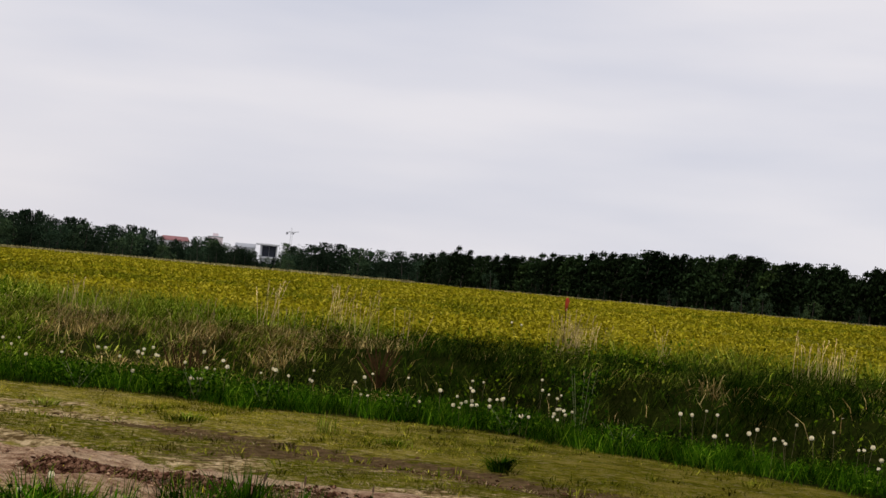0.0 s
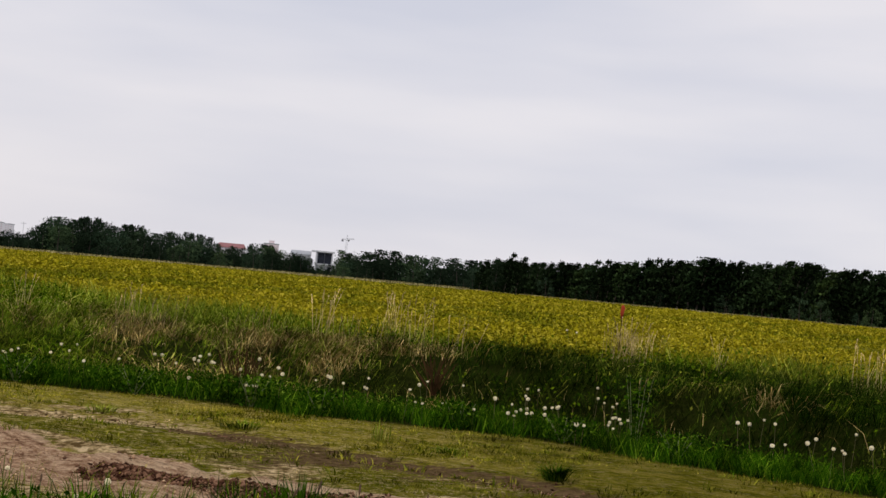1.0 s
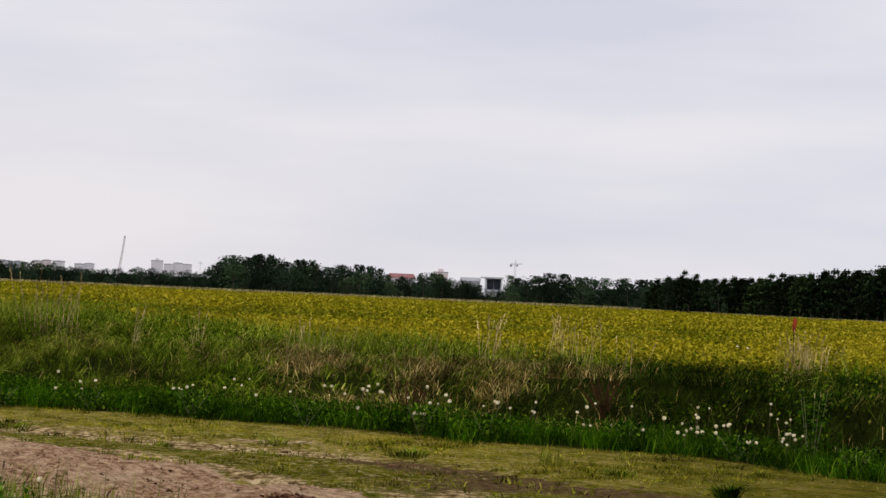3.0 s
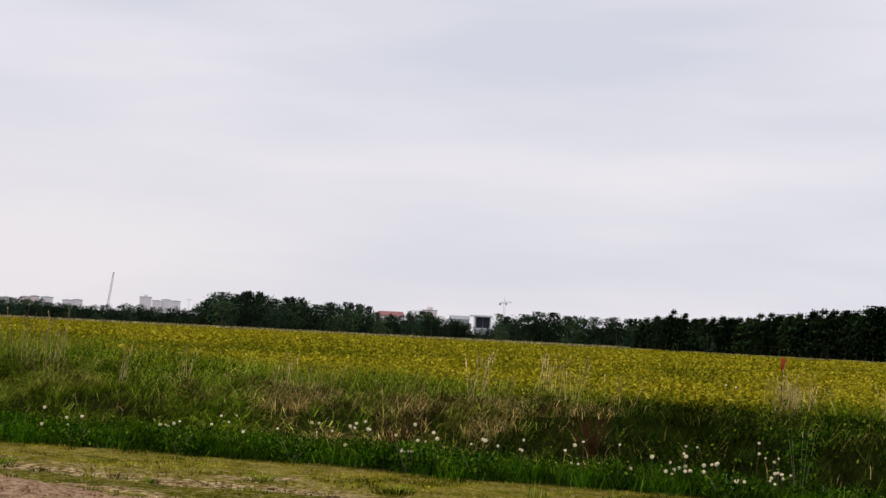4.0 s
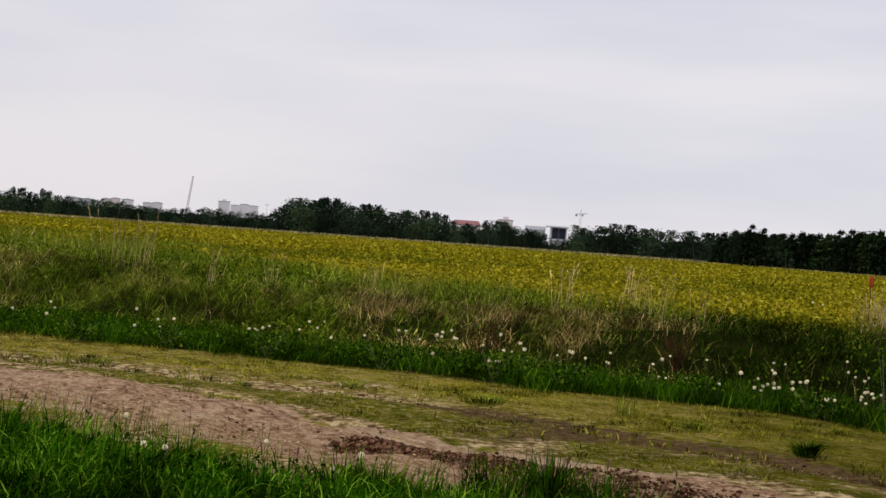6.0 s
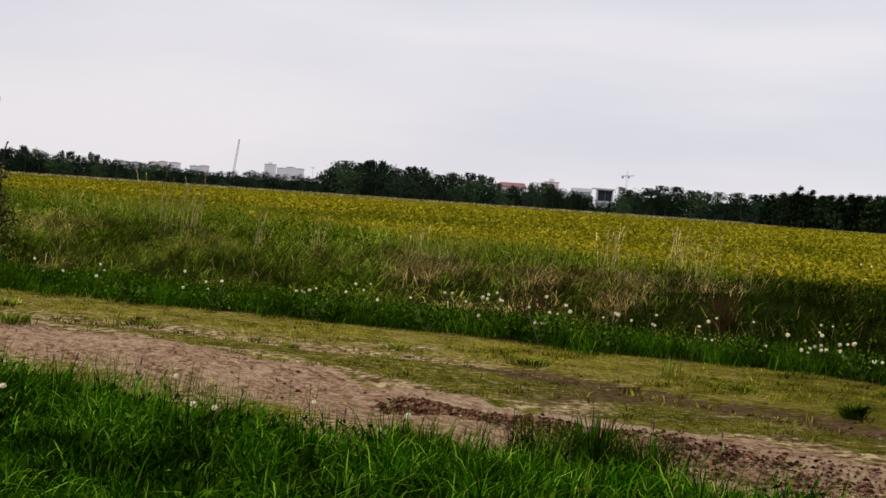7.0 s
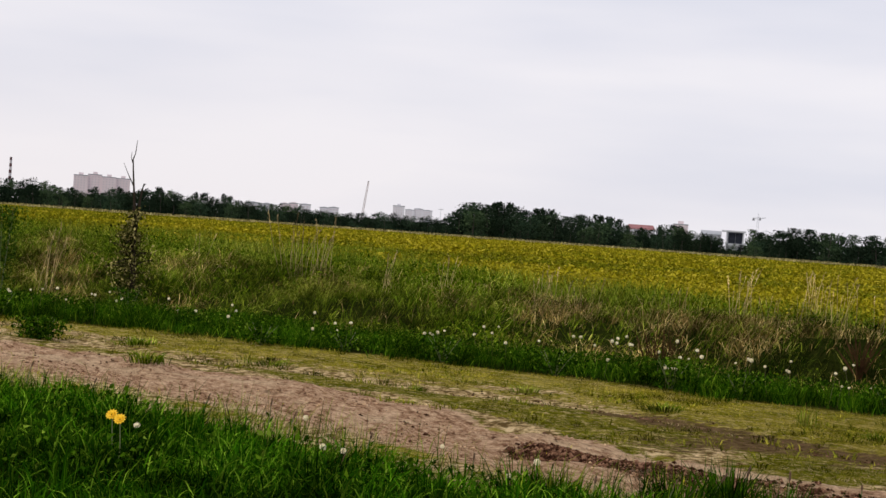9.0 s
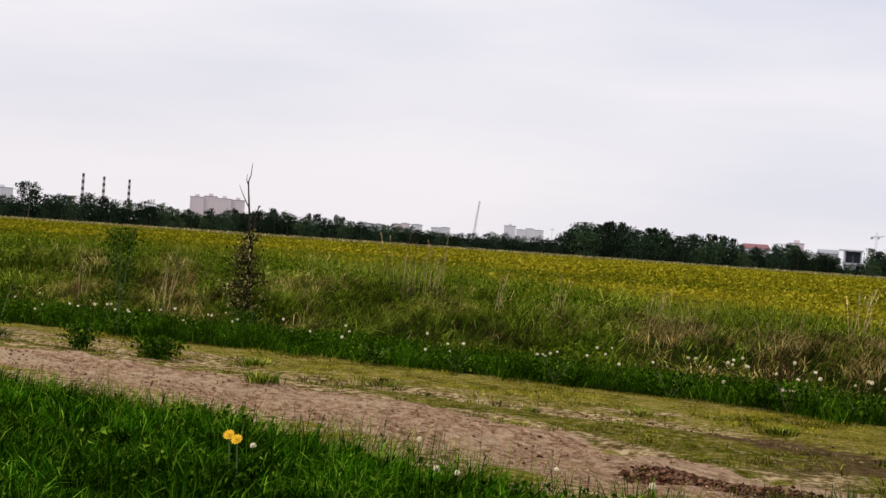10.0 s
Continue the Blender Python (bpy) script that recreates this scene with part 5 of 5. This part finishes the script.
def block_of_flats(name, az0, az1, d, tops, wall, depth, label, win=(1.6, 1.5), pitch=3.4):
    """Sections side by side between two bearings; tops: the elevation of each section's roof."""
    mid = (az0 + az1) / 2
    root = frame_at(name, mid, d)
    total = 2 * d * math.tan(radians(abs(az0 - az1) / 2))
    n = len(tops)
    pane = window_mesh(*win)
    for i, el in enumerate(tops):
        h = up_to(d, el)
        x0, x1 = -total / 2 + total * i / n, -total / 2 + total * (i + 1) / n
        set_back = (i % 2) * 2.5
        bm = bmesh.new()
        box(bm, (x0, set_back, 0), (x1, depth, h))
        body = part("wall", bm, wall, root)
        bm = bmesh.new()
        box(bm, (x0 - 0.3, set_back - 0.3, h), (x1 + 0.3 if i == n - 1 else x1 - 0.01, depth + 0.3, h + 0.8))
        part("parapet", bm, M_GREYROOF, root)
        bm = bmesh.new()
        box(bm, ((x0 + x1) / 2 - 2.5, depth * 0.3, h + 0.8), ((x0 + x1) / 2 + 2.5, depth * 0.7, h + (3.4 if el > 0.7 else 1.6)))
        part("lift_house", bm, wall, root)
        z = h - 2.2
        while z > max(6.0, h - 9 * 3.0):
            x = x0 + pitch / 2
            while x < x1 - 1:
                o = part("window", pane, None, body)
                o.location = (x, set_back, z)
                x += pitch
            z -= 3.0
    return tagged(root, label, "apartment block")


block_of_flats("apartment_block", 26.98, 24.86, 1700, (1.02, 1.08, 1.02, 1.0), M_PINKWALL, 16, "long pink brick high-rise behind the wood")
block_of_flats("apartment_block", 14.62, 14.16, 2000, (0.74,), M_LILACWALL, 16, "pale tower block behind the trees")
block_of_flats("apartment_block", 14.13, 13.06, 2050, (0.62, 0.68, 0.64), M_LILACWALL, 16, "long pale apartment block behind the trees")
block_of_flats("apartment_block", 19.05, 18.35, 1500, (0.50, 0.54), M_PINKWALL, 14, "small pinkish apartment block beyond the wood")
block_of_flats("apartment_block", 18.3, 17.85, 1550, (0.53,), M_LILACWALL, 14, "pale apartment block beyond the wood")
block_of_flats("apartment_block", 17.5, 16.75, 1600, (0.46, 0.49), M_LILACWALL, 14, "pale apartment block over the trees")
block_of_flats("apartment_block", 20.4, 19.3, 1500, (0.46, 0.44), M_GREYWALL, 14, "low grey block over the trees")
block_of_flats("apartment_block", 3.6, 3.02, 1300, (0.8,), M_PINKWALL, 14, "pale pink apartment block behind the red roofs")
block_of_flats("apartment_block", 34.4, 33.6, 1700, (0.84,), M_LILACWALL, 14, "pale block behind the lone tree")


def gabled_house(az0, az1, d, eave, ridge, wall, roof, label):
    mid = (az0 + az1) / 2
    root = frame_at("house", mid, d)
    w = d * math.tan(radians(abs(az0 - az1) / 2))
    he, hr, dep = up_to(d, eave), up_to(d, ridge), 9.0
    bm = bmesh.new()
    box(bm, (-w, 0, 0), (w, dep, he))
    body = part("wall", bm, wall, root)
    bm = bmesh.new()
    a = [bm.verts.new(p) for p in ((-w - 0.5, -0.6, he), (w + 0.5, -0.6, he), (w + 0.5, dep + 0.6, he), (-w - 0.5, dep + 0.6, he), (-w + 1, dep / 2, hr), (w - 1, dep / 2, hr))]
    for f in ((0, 1, 5, 4), (2, 3, 4, 5), (1, 2, 5), (3, 0, 4), (3, 2, 1, 0)):
        bm.faces.new([a[i] for i in f])
    part("roof", bm, roof, root)
    pane = window_mesh(1.4, 1.4)
    x = -w + 2
    while x < w - 1.5:
        o = part("window", pane, None, body)
        o.location = (x, 0, he - 1.6)
        x += 3.2
    return tagged(root, label, "house")


gabled_house(5.4, 4.3, 800, 0.52, 0.7, M_LILACWALL, M_REDROOF, "long house with a red metal roof above the trees")
gabled_house(12.1, 11.5, 470, 0.16, 0.30, M_GREYWALL, M_GREYROOF, "grey-roofed shed at the edge of the wood")
gabled_house(13.4, 13.1, 460, 0.22, 0.34, M_WHITEWALL, M_GREYROOF, "small white shed among the bushes")


def modern_building():
    """White flat-roofed building with a large glazed upper floor."""
    d = 520
    root = frame_at("office_building", 1.25, d)

    def at(az):
        return d * math.tan(radians(1.25 - az))

    top, low = up_to(d, 0.72), up_to(d, 0.20)
    bm = bmesh.new()
    box(bm, (at(1.55), 0.8, 0), (at(0.88), 9, top - 0.5))
    body = part("wall", bm, M_WHITEWALL, root)
    bm = bmesh.new()
    box(bm, (at(1.72), -0.6, top - 0.5), (at(0.80), 9.5, top))
    part("roof", bm, M_WHITEWALL, root)
    bm = bmesh.new()
    box(bm, (at(1.55), -0.4, 0), (at(1.50), 0.79, top - 0.51))
    part("side_wall", bm, M_WHITEWALL, root)
    bm = bmesh.new()
    box(bm, (at(0.90), -0.4, 0), (at(0.86), 0.79, top - 0.51))
    part("side_wall", bm, M_WHITEWALL, root)
    bm = bmesh.new()
    box(bm, (at(1.495), -0.4, low - 0.5), (at(0.905), 0.79, low))
    part("floor_slab", bm, M_WHITEWALL, root)
    n = 2
    for i in range(n):
        x0 = at(1.46) + (at(0.92) - at(1.46)) * i / n
        x1 = at(1.46) + (at(0.92) - at(1.46)) * (i + 1) / n
        bm = bmesh.new()
        box(bm, (x0 + 0.06, 0.6, low + 0.2), (x1 - 0.06, 0.78, top - 0.8))
        part("window", bm, M_GLASS, root)
    bm = bmesh.new()
    box(bm, (at(1.06), 0.7, 0.1), (at(0.93), 0.78, low - 0.8))
    part("door", bm, M_GLASS, root)
    bm = bmesh.new()
    box(bm, (at(2.5), 3, 0), (at(1.74), 12, up_to(d, 0.52)))
    part("wing", bm, M_GREYWALL, root)
    bm = bmesh.new()
    a = [bm.verts.new(p) for p in ((at(2.55), 2.7, up_to(d, 0.52)), (at(1.73), 2.7, up_to(d, 0.52)), (at(1.73), 12, up_to(d, 0.68)), (at(2.55), 12, up_to(d, 0.68)), (at(2.55), 12, up_to(d, 0.52)), (at(1.73), 12, up_to(d, 0.52)))]
    for f in ((0, 1, 2, 3), (0, 3, 4), (1, 5, 2), (3, 2, 5, 4), (0, 4, 5, 1)):
        bm.faces.new([a[i] for i in f])
    part("shed_roof", bm, M_GREYROOF, root)
    return tagged(root, "white flat-roofed modern building with large dark windows", "building")


modern_building()


def wall_fence(az0, az1, d, el, label):
    root = frame_at("boundary_wall", (az0 + az1) / 2, d)
    w = d * math.tan(radians(abs(az0 - az1) / 2))
    n = max(2, int(w / 1.6))
    for i in range(n):
        bm = bmesh.new()
        x = -w + 2 * w * i / n
        box(bm, (x, 0, 0), (x + 2 * w / n - 0.1, 0.15, up_to(d, el)))
        part("panel", bm, M_GREYWALL, root)
    return tagged(root, label, "fence")


wall_fence(0.72, -0.55, 470, 0.05, "pale concrete panel fence at the field's end")


def lattice(bm, base, top, w0, w1, bays, r):
    """A four-legged lattice between two points."""
    base, top = Vector(base), Vector(top)
    z = (top - base).normalized()
    x = Vector((0, 1, 0)).cross(z).normalized()
    y = z.cross(x)

    def leg(k, i):
        w = w0 + (w1 - w0) * k
        return base.lerp(top, k) + x * w * (0.5 if i in (0, 3) else -0.5) + y * w * (0.5 if i < 2 else -0.5)

    for i in range(4):
        tube(bm, [leg(0, i), leg(1, i)], [r, r], 4)
    for b in range(bays):
        for i in range(4):
            tube(bm, [leg(b / bays, i), leg((b + 1) / bays, (i + 1) % 4)], [r * 0.6, r * 0.6], 3)


def tower_crane():
    d = 1500
    root = frame_at("tower_crane", 0.38, d)
    h, hj = up_to(d, 1.44), up_to(d, 1.26)
    bm = bmesh.new()
    lattice(bm, (0, 0, 0), (0, 0, hj), 1.9, 1.9, 14, 0.13)
    part("mast", bm, M_STEEL, root)
    bm = bmesh.new()
    lattice(bm, (0, 0, hj), (0, 0, h), 1.6, 0.5, 3, 0.12)
    part("tower_top", bm, M_STEEL, root)
    bm = bmesh.new()
    lattice(bm, (0, 0, hj), (7.0, -16, hj + 0.5), 1.2, 0.8, 8, 0.11)
    part("jib", bm, M_STEEL, root)
    bm = bmesh.new()
    lattice(bm, (0, 0, hj), (-4.5, 9, hj), 1.2, 1.2, 4, 0.11)
    part("counter_jib", bm, M_STEEL, root)
    bm = bmesh.new()
    box(bm, (-5.6, 8, hj - 2.4), (-3.4, 10, hj))
    part("counterweight", bm, M_GREYROOF, root)
    bm = bmesh.new()
    box(bm, (0.9, -2.6, hj - 2.2), (2.9, -0.6, hj))
    part("cab", bm, M_WHITEWALL, root)
    return tagged(root, "grey tower crane far behind the trees", "crane")


tower_crane()


def leaning_mast():
    d = 1100
    root = frame_at("crane_boom", 15.86, d)
    h = up_to(d, 1.63)
    bm = bmesh.new()
    lattice(bm, (0, 0, 0), (h * 0.118, 0, h), 1.5, 0.9, 16, 0.17)
    part("boom", bm, M_RUST, root)
    bm = bmesh.new()
    tube(bm, [(h * 0.118 - 0.3, 0, h), (h * 0.118 + 0.5, 0, h + 0.2)], [0.3, 0.3], 6)
    part("pulley", bm, M_STEEL, root)
    return tagged(root, "tall slightly leaning lattice boom above the trees", "crane")


leaning_mast()


def chimney(az, d, el):
    root = frame_at("chimney", az, d)
    h = up_to(d, el)
    bands = 9
    for i in range(bands):
        z0, z1 = h * (0.3 + 0.7 * i / bands), h * (0.3 + 0.7 * (i + 1) / bands)
        bm = bmesh.new()
        r0, r1 = 3.4 - 1.3 * z0 / h, 3.4 - 1.3 * z1 / h
        tube(bm, [(0, 0, z0), (0, 0, z1)], [r0, r1], 14)
        part("band", bm, M_CHIMRED if i % 2 == 0 else M_CHIMWHITE, root)
    bm = bmesh.new()
    tube(bm, [(0, 0, 0), (0, 0, h * 0.3)], [3.5, 3.0], 14)
    part("shaft", bm, M_CHIMWHITE, root)
    return tagged(root, "tall red and white banded factory chimney", "chimney", "factory chimneys")


chimney(31.06, 2600, 1.62)
chimney(30.28, 2700, 1.55)
chimney(29.32, 2800, 1.51)


def pole(az, d, el, label):
    root = frame_at("pole", az, d)
    h = up_to(d, el)
    bm = bmesh.new()
    tube(bm, [(0, 0, 0), (0, 0, h)], [0.09, 0.06], 6)
    part("post", bm, M_STEEL, root)
    bm = bmesh.new()
    box(bm, (-0.9, -0.06, h - 0.7), (0.9, 0.06, h - 0.55))
    part("cross_arm", bm, M_STEEL, root)
    return tagged(root, label, "pole", "distant poles")


for az, d, el in ((12.73, 520, 0.80), (21.9, 560, 0.76), (-3.5, 520, 0.75), (-11.8, 420, 1.55), (0.05, 560, 0.85), (8.4, 520, 1.05)):
    pole(az, d, el, "thin grey pole rising over the far trees")
